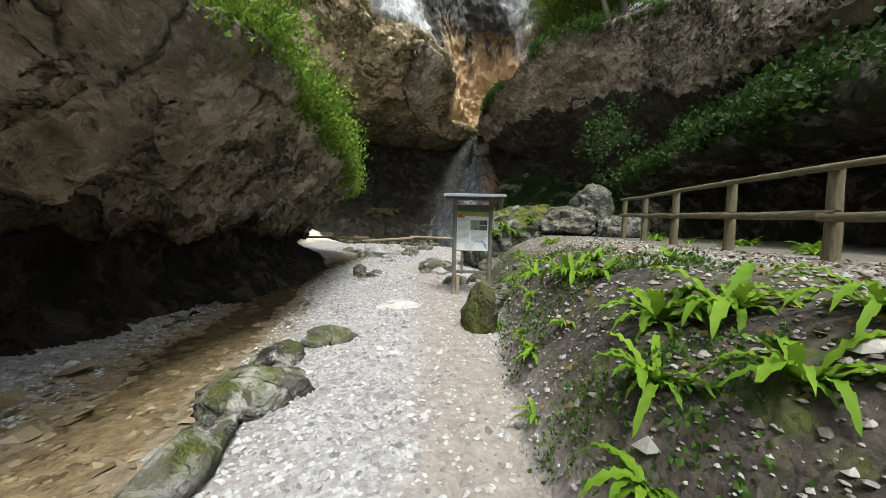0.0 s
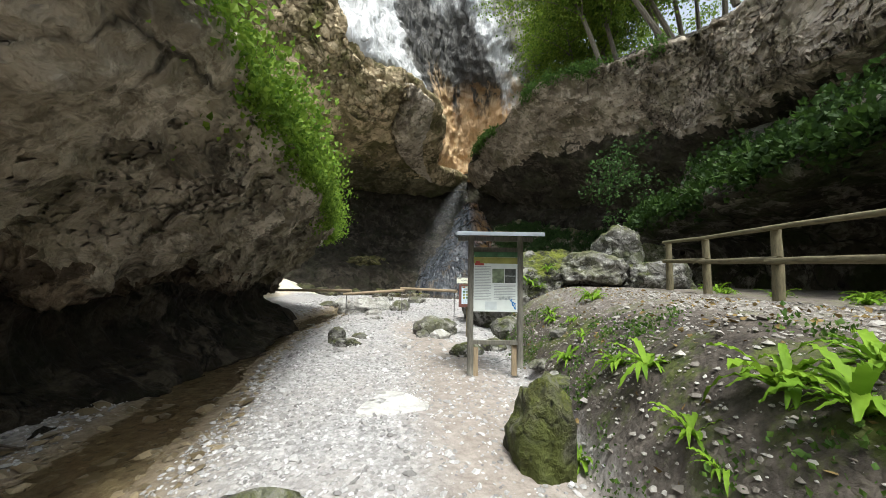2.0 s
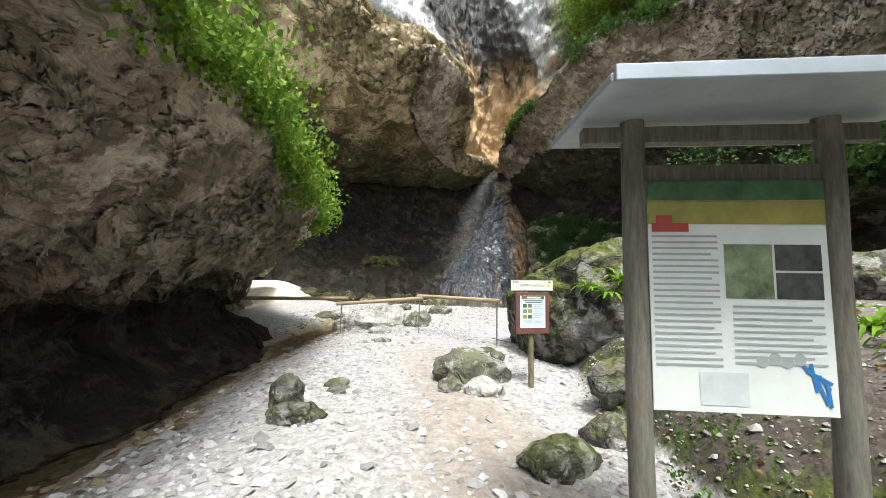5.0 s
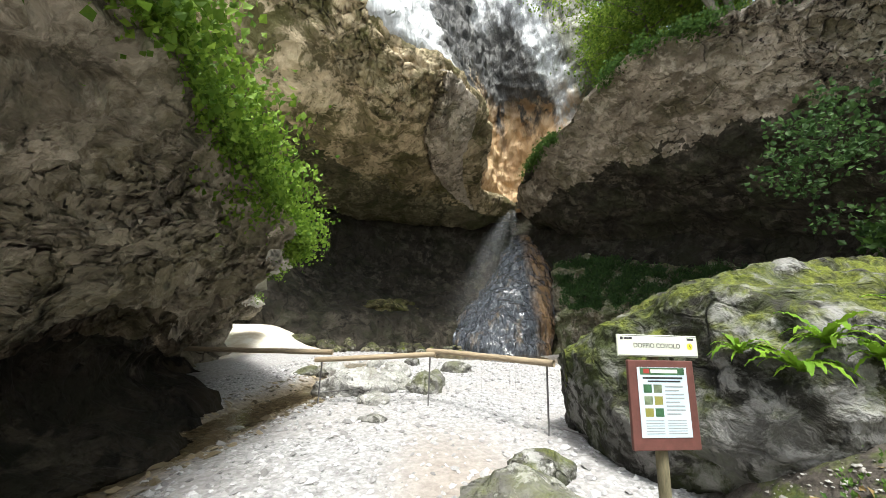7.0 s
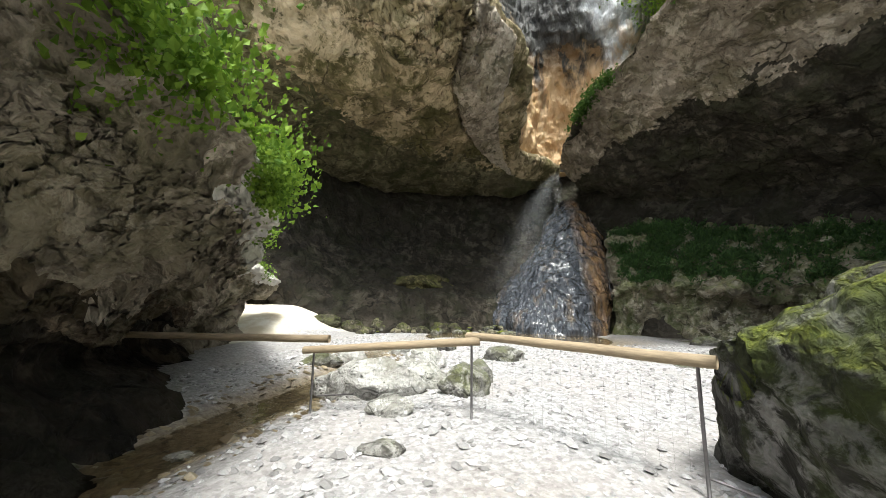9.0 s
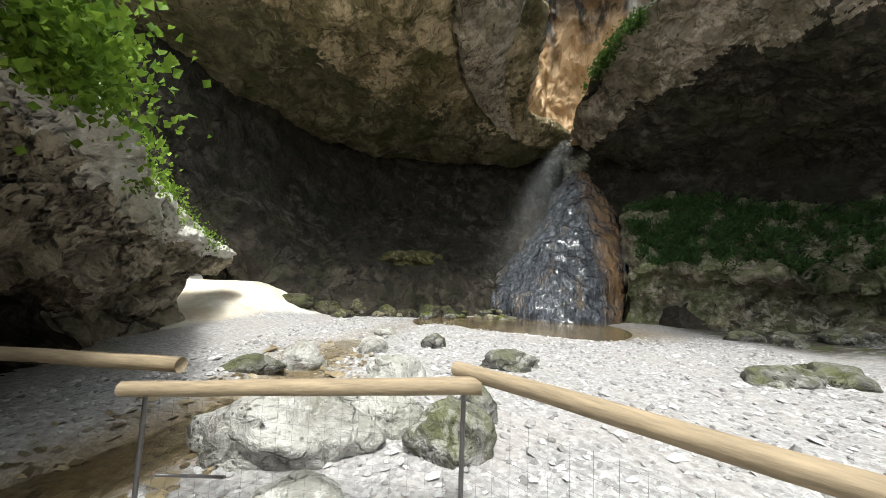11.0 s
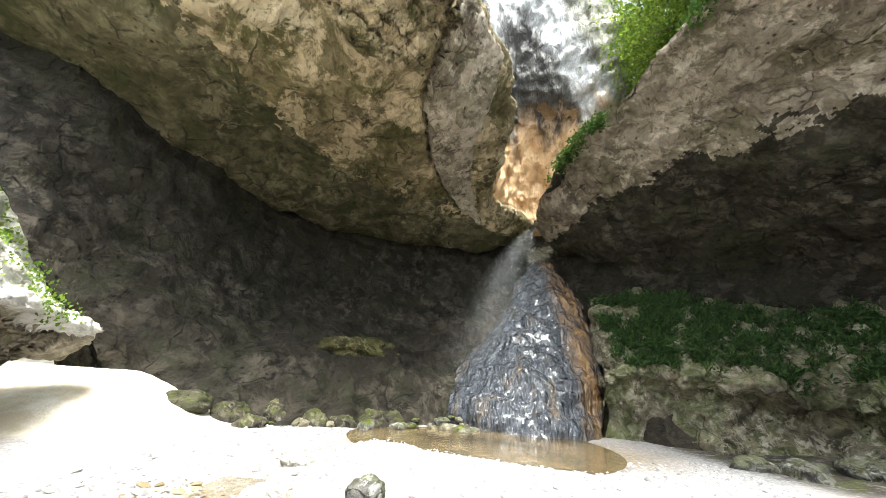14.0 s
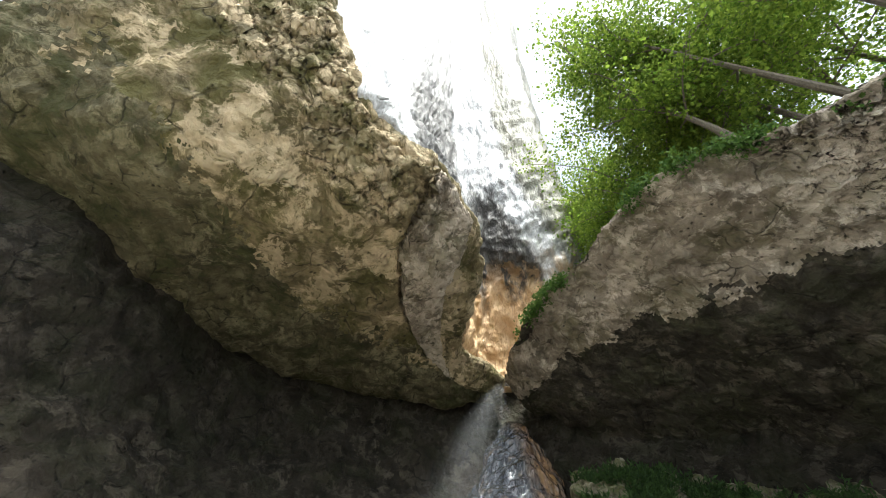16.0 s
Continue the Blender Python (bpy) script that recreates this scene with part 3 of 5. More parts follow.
def arch():
    spans = [((3.7, 39.2, 12.0), (4.3, 39.3, 11.2), (5.5, 39.6, 10.2), (7, 40, 9.6)),
             ((3.3, 34.4, 12.6), (5, 35, 10.8), (7, 36, 9.3), (10, 38, 8)),
             ((4.9, 29.2, 13.3), (7.5, 31, 11.2), (10.5, 32.5, 9.3), (15, 34, 7)),
             ((6.3, 24.4, 13.8), (9.3, 27.9, 11.1), (12.5, 29, 9), (17, 30, 6)),
             ((8.8, 21.8, 13.8), (11, 23, 11.4), (13.5, 24, 8.8), (18, 25, 6)),
             ((10.5, 19.8, 13.5), (12, 20, 10.5), (13.2, 20, 8.8), (18, 21, 6.5)),
             ((11.5, 17.5, 13), (12, 17.5, 11), (13, 17.5, 8.5), (18, 17, 7)),
             ((10.8, 13.5, 12), (10.3, 13.5, 9), (11.5, 13.5, 7.5), (18, 13.5, 6)),
             ((10.5, 9, 11), (9.4, 9, 8), (10.7, 9, 6.8), (18, 9, 6)),
             ((10.5, -6, 10), (9.4, -6, 8), (10.7, -6, 6.8), (18, -6, 6))]
    rows = []
    for i, (rim, a, b, lip) in enumerate(spans):
        out = Vector((1, 0.25, 0)) if i > 2 else Vector((0.7, 0.3, 0))
        far = 10 if i > 2 else (1.2, 3, 7)[i]
        up = (0.4, 0.8, 1.5)[i] if i < 3 else 3.0
        r = Vector(rim)
        rows.append([rim, a, b, lip, tuple(Vector(lip) + out * 2 + Vector((0, 0, 1))), tuple(r + out * far + Vector((0, 0, up))), tuple(r + out * far * 0.2 + Vector((0, 0, up * 0.35)))])
    g = loft(rows, [36, 60, 70, 64, 44, 44, 54, 50, 50], [64, 56, 34, 6, 6, 12, 20])
    g = roughen(g, True, [("f", 0.3, 0.5, 3, 5.1), ("r", 0.7, 0.3, 4, 7.7), ("r", 2.0, 0.1, 4, 1.2), ("f", 6, 0.06, 3, 2.3)])
    u, v = np.meshgrid(np.arange(g.shape[0]), np.arange(g.shape[1]), indexing="ij")
    flute = smooth(190, 260, u) * smooth(130, 90, v)
    g = g + normals(g, True) * (flute * (0.5 * ridged(g.reshape(-1, 3) * (1, 1, 0.3), 0.42, 3, 6.6) + 0.08 * ridged(g.reshape(-1, 3), 1.6, 3, 2.8)).reshape(u.shape))[..., None]
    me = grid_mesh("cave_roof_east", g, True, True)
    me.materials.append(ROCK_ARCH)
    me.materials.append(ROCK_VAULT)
    # inner faces get the dark copy, so the vault's shade is painted on
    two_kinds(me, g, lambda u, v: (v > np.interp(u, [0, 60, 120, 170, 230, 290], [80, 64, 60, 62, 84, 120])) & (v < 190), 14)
    tagged(attach("cave_roof_east", me, None), "grey-brown limestone arch over a hollow, its shade put into the colour", "cave roof", kind="structure")
    return g


def back_wall():
    # stations: x, y of the wall's foot, at 1.5 m, at 5 m and at 13 m
    stations = [((-12.6, 28.2), (-12.4, 27.7), (-14.2, 25.2), (-18.6, 24.6)), ((-9.4, 27.8), (-10.3, 28.4), (-13.2, 28.8), (-15.5, 27)), ((-6.6, 28.3), (-7.2, 30.3), (-10.5, 34), (-13.5, 35.5)),
                ((-4, 30.5), (-4.5, 32), (-6, 37), (-8, 40)), ((0, 33.6), (0, 35.2), (0, 38.8), (0, 41.5)), ((4, 34.5), (4.2, 36), (4.5, 38.6), (4.5, 42)),
                ((7, 31.5), (7.2, 33.5), (8.5, 35.5), (8.5, 39)), ((11, 30.5), (12, 31.5), (13, 32.5), (14, 35)), ((15, 26), (16, 26), (17, 26.5), (18, 28)), ((15, 18), (16, 18), (17, 18), (18, 18))]
    rows = []
    for f, a, b, c in stations:
        w = Vector((c[0], c[1] - 24)).normalized() * (3 if rows else 0.6)
        rows.append([(*f, -0.9), (*a, 1.5), (*b, 5.0), (*c, 13.0), (c[0] + w.x, c[1] + w.y, 13.0), (f[0] + 0.5 * w.x, f[1] + 0.6 * abs(w.y), -1.2) if rows else (f[0] + 1.2, f[1] + 1.6, -1.2)])
    g = loft(rows, [24, 40, 40, 40, 36, 30, 30, 30, 16], [26, 34, 40, 4, 6, 8])
    g = roughen(g, True, [("f", 0.3, 0.6, 3, 2.1), ("r", 0.7, 0.35, 4, 3.7), ("f", 3.0, 0.1, 3, 0.3)])
    tagged(attach("cave_wall_north", grid_mesh("cave_wall_north", g, True, True), ROCK_DARK), "limestone back wall of the cave, its shade put into the colour", "cave wall", kind="structure")
    return g


def chute():
    # stations by height: left edge, left flank, groove, right flank, right edge
    stations = [(12.3, (-8, 34), (-4, 37), (-1.0, 40), (1.0, 41.6), (3.0, 42.3), (5.5, 42), (8, 41)), (15, (-5.5, 25), (-1.6, 28), (0.3, 32.5), (0.6, 37), (2.6, 41.8), (5.6, 41.5), (8, 39)),
                (20, (-9, 24.5), (-3.4, 29), (-0.6, 33), (0.2, 37), (2.2, 41), (6, 40), (9.2, 38.5)), (27, (-12, 26), (-5, 31), (-2.2, 34.5), (-0.5, 37.5), (1.4, 39.5), (5, 37.5), (10, 37)),
                (42, (-15, 28), (-7.5, 33), (-4.5, 36), (-2, 38.5), (-0.6, 40), (3.5, 38), (8.8, 37)), (80, (-18, 31), (-10, 35.5), (-7, 38), (-4.5, 40), (-3.5, 41.5), (1.5, 39.5), (8.6, 38)), (240, (-30, 34), (-22, 38), (-18, 40), (-15, 42), (-14, 43), (-6, 42), (8.2, 39.5))]
    rows = [[(*p, z) for p in ps] + [(ps[-1][0] + 3, ps[-1][1] + 12, z), (ps[0][0] - 3, ps[0][1] + 22, z)] for z, *ps in stations]
    g = loft(rows, [30, 36, 40, 40, 30, 10], [24, 26, 24, 26, 30, 30, 4, 6, 6])
    g = roughen(g, True, [("f", 0.25, 0.8, 3, 6.1), ("r", 0.6, 0.5, 4, 1.7), ("f", 2.5, 0.15, 3, 4.3)], -1)
    # tone paints the wet crevice and gully dark with shade, their flanks sunlit white
    u, v = np.meshgrid(np.arange(g.shape[0]), np.arange(g.shape[1]), indexing="ij")
    wave = 5 * fbm(g.reshape(-1, 3) * (1, 1, 0.35), 0.7, 4, 2.9).reshape(u.shape) + 3 * fbm(g.reshape(-1, 3), 2.2, 3, 5.5).reshape(u.shape)
    vw = v + wave
    strip = np.interp(u, [40, 60, 88, 96, 119, 150], [156, 150, 144, 138, 129, 124])
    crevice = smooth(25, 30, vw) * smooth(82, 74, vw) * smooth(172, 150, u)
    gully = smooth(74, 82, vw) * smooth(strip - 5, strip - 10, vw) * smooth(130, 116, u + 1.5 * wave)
    column = smooth(76, 84, vw) * smooth(strip + 6, strip, vw) * smooth(118, 130, u + 1.5 * wave)
    white = np.maximum(np.maximum(smooth(28, 24, vw), smooth(10, 6, np.abs(vw - strip))), column)
    right = smooth(strip + 7, strip + 12, vw)
    me = grid_mesh("cliff_north", g, True, True)
    tone = me.color_attributes.new("tone", "FLOAT_COLOR", "POINT")
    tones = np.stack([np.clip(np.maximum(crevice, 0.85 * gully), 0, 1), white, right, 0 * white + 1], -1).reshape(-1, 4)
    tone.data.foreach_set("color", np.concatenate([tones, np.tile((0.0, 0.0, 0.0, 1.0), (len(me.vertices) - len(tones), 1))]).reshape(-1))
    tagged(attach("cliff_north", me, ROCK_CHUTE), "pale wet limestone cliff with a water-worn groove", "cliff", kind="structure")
    return g


def east_ledge():
    # stations: y, lip x and z, slope x and z, inner x and z
    stations = [(20, 11, 3.4, 12, 5, 14, 8), (17, 8.5, 3.6, 9.8, 4.9, 13.5, 8.0), (13, 8.3, 4.0, 9.4, 5.2, 12.8, 7.6), (9, 7.9, 4.15, 8.7, 5.3, 12, 7.2), (4, 7.3, 4.2, 8.2, 5.6, 12, 7.2), (-6, 7.2, 4.6, 8.2, 6, 12, 7.5)]
    rows = [[(13, y, 0.4), (12.5, y, zl - 0.9), (lx + 1.8, y, zl - 0.45), (lx, y, zl), (sx, y, sz), (ix, y, iz), (19, y, iz), (19, y, 0)] for y, lx, zl, sx, sz, ix, iz in stations]
    g = loft(rows, [26, 44, 44, 44, 36], [10, 20, 18, 22, 26, 6, 4, 6])
    g = roughen(g, True, [("f", 0.4, 0.4, 3, 9.1), ("r", 1.0, 0.2, 4, 0.7), ("f", 4, 0.06, 3, 7.3)], -1)
    tagged(attach("rock_wall_east", grid_mesh("rock_wall_east", g, True, True), ROCK_EAST), "limestone ledge with a black hollow below", "rock", kind="structure")
    return g


WEST, ROOF_WEST, ROOF_EAST, NORTH, CLIFF, EAST = left_rock(), dome(), arch(), back_wall(), chute(), east_ledge()


def boulder(name, at, size, turn, seed, material, label, category="boulder", detail=4, group="", sharp=0.25, lean=(0, 0)):
    bm = bmesh.new()
    bmesh.ops.create_icosphere(bm, subdivisions=detail, radius=1)
    p = np.array([v.co for v in bm.verts])
    n = p / np.linalg.norm(p, axis=1)[:, None]
    rs = np.random.RandomState(seed)
    cut = np.full(len(p), 1.0)
    for _ in range(11):                     # broken faces
        w = rs.normal(size=3)
        w /= np.linalg.norm(w)
        d = n @ w
        cut = np.where(d > 0.05, np.minimum(cut, (0.72 + 0.22 * rs.rand()) / np.maximum(d, 0.05)), cut)
    r = cut * (1 + sharp * 0.8 * fbm(n, 1.5, 4, seed * 3.7)) + sharp * 0.3 * ridged(n, 3.2, 4, seed)
    p = n * r[:, None] * np.array(size)
    for v, c in zip(bm.verts, p):
        v.co = c
    for f in bm.faces:
        f.smooth = True
    ob = part(name, bm, material)
    ob.matrix_basis = pose(*at, lean[0], lean[1], turn)
    return tagged(ob, label, category, group)


# out of view behind the start; added to cut light on the near rock
def south_light_block():
    rows = [[(x, -8 + 1.5 * math.sin(x * 0.4), -1), (x, -7.2, 3), (x, -8.4, 7), (x, -9, 10), (x, -12, 10), (x, -12, -1)] for x in (-14, -8, -2, 3, 8, 14)]
    g = roughen(loft(rows, [14] * 5, [12, 14, 10, 4, 4, 4]), True, ROUGH, -1)
    return tagged(attach("rock_wall_south", grid_mesh("rock_wall_south", g, True, True), ROCK_LEFT), "unseen grey limestone wall added behind the path's start to block light", "rock", kind="structure")


south_light_block()


def west_slope():
    # a slope outside the gorge, beyond the west rock, sunlight in its pale colour
    rows = [[(x0, y, -1), (x0 - 1.5, y, 3), (x0 - 2.5, y + 1, 7), (x0 - 5, y + 1, 13), (x0 - 9, y + 2, 20), (x0 - 14, y + 2, 20), (x0 - 14, y, -1)] for x0, y in ((-17.5, 8), (-17, 14), (-17.5, 20), (-19, 26), (-20, 34))]
    g = roughen(loft(rows, [22] * 4, [14, 14, 16, 14, 4, 4, 4]), True, [("f", 0.25, 0.9, 3, 1.1), ("r", 0.7, 0.5, 4, 2.2), ("f", 3, 0.12, 3, 0.3)])
    tagged(attach("slope_west", grid_mesh("slope_west", g, True, True), ROCK_SUNLIT), "limestone slope outside the gorge, sunlight put into its pale colour", "rock", kind="structure")
    return g


SLOPE = west_slope()
MOSS_STONE = rock_mat("half_mossy_limestone", (0.035, 0.033, 0.028), (0.17, 0.163, 0.148), (0.55, 0.54, 0.51), (0.06, 0.075, 0.018), 0.6, upmoss=0.55, scale=2.6)
LEDGE_ROCK = rock_mat("ledge_limestone", (0.07, 0.06, 0.042), (0.27, 0.24, 0.17), (0.58, 0.53, 0.43), (0.08, 0.12, 0.025), 0.5, upmoss=0.45, scale=1.6)
BARK = plain("grey_bark", (0.14, 0.12, 0.09), 0.9, 0, 0.45, 6, 0.8, (4, 4, 1))


def ridge():
    # stations along x: front foot, front, top front, top, back, back foot (y, z)
    stations = [(0.75, (15.2, 0.7), (15.1, 0.95), (15.2, 1.15), (15.5, 1.2), (15.8, 0.9), (15.6, 0.6)), (1.05, (14.3, -0.2), (14.0, 0.8), (14.4, 1.4), (15.0, 1.5), (16.0, 0.8), (16.2, -0.4)),
                (1.9, (13.9, -0.3), (12.75, 0.75), (13.0, 1.75), (13.9, 2.1), (15.8, 1.5), (16.4, -0.4)), (3.2, (12.9, 0.3), (12.5, 1.1), (12.75, 1.95), (13.8, 2.35), (15.8, 1.7), (16.4, -0.3)),
                (4.6, (12.9, 0.8), (12.8, 1.4), (13.1, 1.9), (14, 2.3), (15.4, 2.0), (16, 0.2)), (6.0, (13.2, 0.9), (13.2, 1.4), (13.5, 1.7), (14, 1.8), (15, 1.6), (15.4, 0.5))]
    rows = [[(x, y, z) for y, z in ps] for x, *ps in stations]
    g = loft(rows, [16, 34, 44, 40, 30], [20, 24, 24, 30, 16, 12])
    g = roughen(g, True, [("f", 0.7, 0.22, 3, 1.1), ("r", 1.6, 0.12, 4, 4.7), ("f", 6, 0.04, 3, 2.3)], -1)
    # tilted beds stand out where the stone is bare
    beds = ridged(g.reshape(-1, 3) @ np.array([[0.45, 0, 0], [0, 0.6, 0.2], [-0.6, -0.5, 2.6]]), 0.9, 4, 8.2).reshape(g.shape[:2])
    g = g - normals(g, True) * (0.2 * smooth(1.6, 3.0, g[..., 0]) * (beds - 0.5))[..., None]
    return g, tagged(attach("boulder", grid_mesh("boulder", g, True, True), MOSSY), "large mossy limestone boulder beside the gravel path", "boulder")


RIDGE, _ = ridge()
boulder("boulder", (5.75, 13.45, 2.35), (0.85, 0.8, 0.9), 15, 12, MOSS_STONE, "grey angular boulder lying on the outcrop", detail=5, sharp=0.35)
boulder("boulder", (6.4, 12.6, 1.5), (1.0, 0.7, 0.62), -10, 21, MOSS_STONE, "low grey boulder with moss beside the path", detail=5, sharp=0.35)
boulder("boulder", (4.5, 12.9, 1.75), (1.1, 0.75, 0.55), 10, 31, BOULDER, "cracked pale limestone slab on the outcrop", detail=5, sharp=0.4)

# stones by the path: x, y, three radii, turn, kind
STONES = [(-1.75, 3.25, 0.5, 0.33, 0.27, 25, 1), (-2.0, 4.15, 0.36, 0.3, 0.22, 60, 1), (-1.62, 4.95, 0.38, 0.27, 0.16, 10, 1), (-1.78, 2.2, 0.24, 0.75, 0.22, 6, 1), (0.62, 5.75, 0.27, 0.42, 0.66, 15, 3),
          (-2.4, 10.9, 0.32, 0.26, 0.15, 0, 1), (-2.75, 11.4, 0.22, 0.2, 0.32, 30, 1), (-2.2, 11.9, 0.16, 0.14, 0.1, 0, 0), (-0.25, 12.6, 0.62, 0.42, 0.4, 4, 0), (-0.6, 12.0, 0.17, 0.15, 0.16, 20, 0), (-0.12, 11.95, 0.32, 0.22, 0.17, 20, 2), (-2.35, 12.3, 0.2, 0.14, 0.1, 15, 0), (0.4, 10.0, 0.36, 0.26, 0.2, 20, 1),
          (0.1, 13.9, 0.42, 0.26, 0.2, 0, 1), (-3.4, 17.9, 0.95, 0.6, 0.42, 10, 2), (-2.5, 18.4, 0.4, 0.35, 0.36, 40, 2), (-1.76, 18.05, 0.42, 0.34, 0.36, 0, 0), (-1.55, 18.7, 0.25, 0.25, 0.3, 0, 0), (-2.68, 17.0, 0.33, 0.25, 0.18, 0, 2),
          (-1.1, 21.0, 0.5, 0.28, 0.24, 0, 0), (-2.74, 22.6, 0.28, 0.22, 0.26, 20, 1), (-5.4, 20.1, 0.5, 0.28, 0.2, 35, 0), (-5.0, 21.0, 0.4, 0.36, 0.42, 15, 2), (-3.88, 21.8, 0.3, 0.26, 0.26, 10, 2), (-2.77, 19.6, 0.45, 0.36, 0.34, 10, 2),
          (-2.4, 15.8, 0.24, 0.18, 0.08, 0, 0), (1.1, 10.6, 0.3, 0.24, 0.22, 0, 1), (1.6, 11.4, 0.42, 0.3, 0.3, 30, 1), (1.9, 3.1, 0.13, 0.1, 0.09, 0, 2), (-4.5, 24.5, 0.35, 0.25, 0.15, 10, 2), (1.45, 8.2, 0.22, 0.16, 0.1, 20, 0), (1.9, 8.6, 0.2, 0.15, 0.1, 50, 0),
          (1.35, 7.3, 0.17, 0.13, 0.08, 70, 2), (-5.6, 15.2, 0.16, 0.12, 0.08, 0, 0), (-4.8, 15.8, 0.18, 0.14, 0.08, 0, 2), (-2.2, 2.6, 0.12, 0.1, 0.06, 0, 2), (1.32, 6.95, 0.4, 0.26, 0.1, 10, 1)]
KINDS = [("stone", BOULDER, "grey limestone stone on the gravel"), ("stone", MOSS_STONE, "moss-grown limestone stone at the path's edge"), ("stone", PALE_STONE, "pale rounded limestone stone on the gravel"), ("stone", rock_mat("moss_covered_limestone", (0.03, 0.03, 0.018), (0.08, 0.08, 0.045), (0.2, 0.195, 0.15), (0.085, 0.1, 0.024), 0.95, upmoss=0.8, scale=2), "tall stone thick with green moss at the bank's foot")]
for i, (x, y, a, b, c, turn, k) in enumerate(STONES):
    name, m, label = KINDS[k]
    boulder(name, at(x, y, 0.25 * c), (a, b, c), turn, 40 + i, m, label, "stone", 4, "stones along the path", 0.35)
SHELF_ROCK = rock_mat("lichen_limestone", (0.03, 0.027, 0.012), (0.1, 0.09, 0.038), (0.28, 0.25, 0.12), (0.11, 0.12, 0.03), 0.7, scale=1.8)
DEBRIS = rock_mat("dark_debris_limestone", (0.02, 0.018, 0.013), (0.075, 0.066, 0.05), (0.26, 0.23, 0.18), (0.04, 0.05, 0.015), 0.5, upmoss=0.4, scale=2.2)
boulder("rock_shelf", (-5.8, 33.7, 2.4), (2.5, 1.3, 0.75), 47, 91, SHELF_ROCK, "yellow-green lichened rock shelf on the cave wall", "rock shelf", 5, sharp=0.4)
for i, (x, y, a, b, c) in enumerate(((-9.2, 27.6, 0.7, 0.5, 0.35), (-8.3, 28.3, 0.6, 0.5, 0.4), (-7.4, 28.0, 0.5, 0.4, 0.28), (-7.2, 29.3, 0.8, 0.6, 0.6), (-6.1, 29.3, 0.6, 0.5, 0.42), (-5.2, 29.8, 0.55, 0.45, 0.3), (-5.6, 30.6, 0.9, 0.6, 0.7), (-4.4, 30.8, 0.7, 0.5, 0.5), (-3.6, 31.2, 0.6, 0.5, 0.45))):
    boulder("stone", at(x, y, 0.2 * c), (a, b, c), 37 * i, 120 + i, DEBRIS, "dark damp rubble stone at the cave wall's foot", "stone", 4, "rubble below the cave wall", 0.4)
for i, (x, y, a, b, c) in enumerate(((7.4, 28.6, 0.7, 0.5, 0.3), (8.4, 28.0, 0.9, 0.6, 0.35), (9.6, 27.3, 0.8, 0.6, 0.4), (10.8, 26.6, 1.0, 0.7, 0.4), (3.8, 21.9, 0.75, 0.45, 0.26), (4.9, 22.3, 0.6, 0.5, 0.3))):
    boulder("stone", at(x, y, 0.15 * c), (a, b, c), 53 * i, 140 + i, BOULDER, "brown-grey limestone lump below the mossy ledge", "stone", 4, "lumps below the ledge", 0.4)
WHITE_STONE = rock_mat("white_slab_limestone", (0.5, 0.49, 0.47), (0.68, 0.67, 0.65), (0.8, 0.79, 0.77), (0.55, 0.54, 0.48), 0.25, pits=0.2, scale=3)


def stone_slab():
    rim = [(-0.42, -0.42), (-0.05, -0.34), (0.2, -0.3), (0.42, -0.26), (0.45, -0.1), (0.31, 0.12), (0.18, 0.3), (0.02, 0.43), (-0.22, 0.47), (-0.31, 0.3), (-0.4, 0.05), (-0.47, -0.2)]
    bm = bmesh.new()
    rings = []
    for k, z in ((0.97, -0.1), (1.0, 0.015), (0.985, 0.036), (0.95, 0.046), (0.6, 0.054), (0.25, 0.056)):
        ring = []
        for n in range(len(rim) * 4):
            a, b = Vector(rim[n // 4]), Vector(rim[(n // 4 + 1) % len(rim)])
            c = a.lerp(b, n % 4 / 4)
            w = 0.012 * fbm(np.array([[c.x, c.y, 0.0]]), 9, 4, 1.7)[0]
            ring.append(bm.verts.new((c.x * (k + w), c.y * (k + w), z + 0.25 * w)))
        rings.append(ring)
    for low, high in zip(rings, rings[1:]):
        for n in range(len(low)):
            bm.faces.new((low[n], low[(n + 1) % len(low)], high[(n + 1) % len(low)], high[n])).smooth = True
    bm.faces.new(rings[-1])
    ob = part("stone_slab", bm, WHITE_STONE)
    ob.matrix_basis = pose(*at(-0.86, 7.1, 0.0), 0, -2, 0)
    tagged(ob, "flat white limestone slab sunk in the gravel path", "stone slab")


stone_slab()


# ---- wooden and metal things ----
def box(size, bevel=0.004, at=(0, 0, 0)):
    bm = bmesh.new()
    bmesh.ops.create_cube(bm, size=1)
    bmesh.ops.scale(bm, vec=size, verts=bm.verts)
    if bevel:
        bmesh.ops.bevel(bm, geom=bm.edges[:], offset=bevel, segments=2, affect="EDGES", profile=0.5)
    bmesh.ops.translate(bm, vec=at, verts=bm.verts)
    return bm


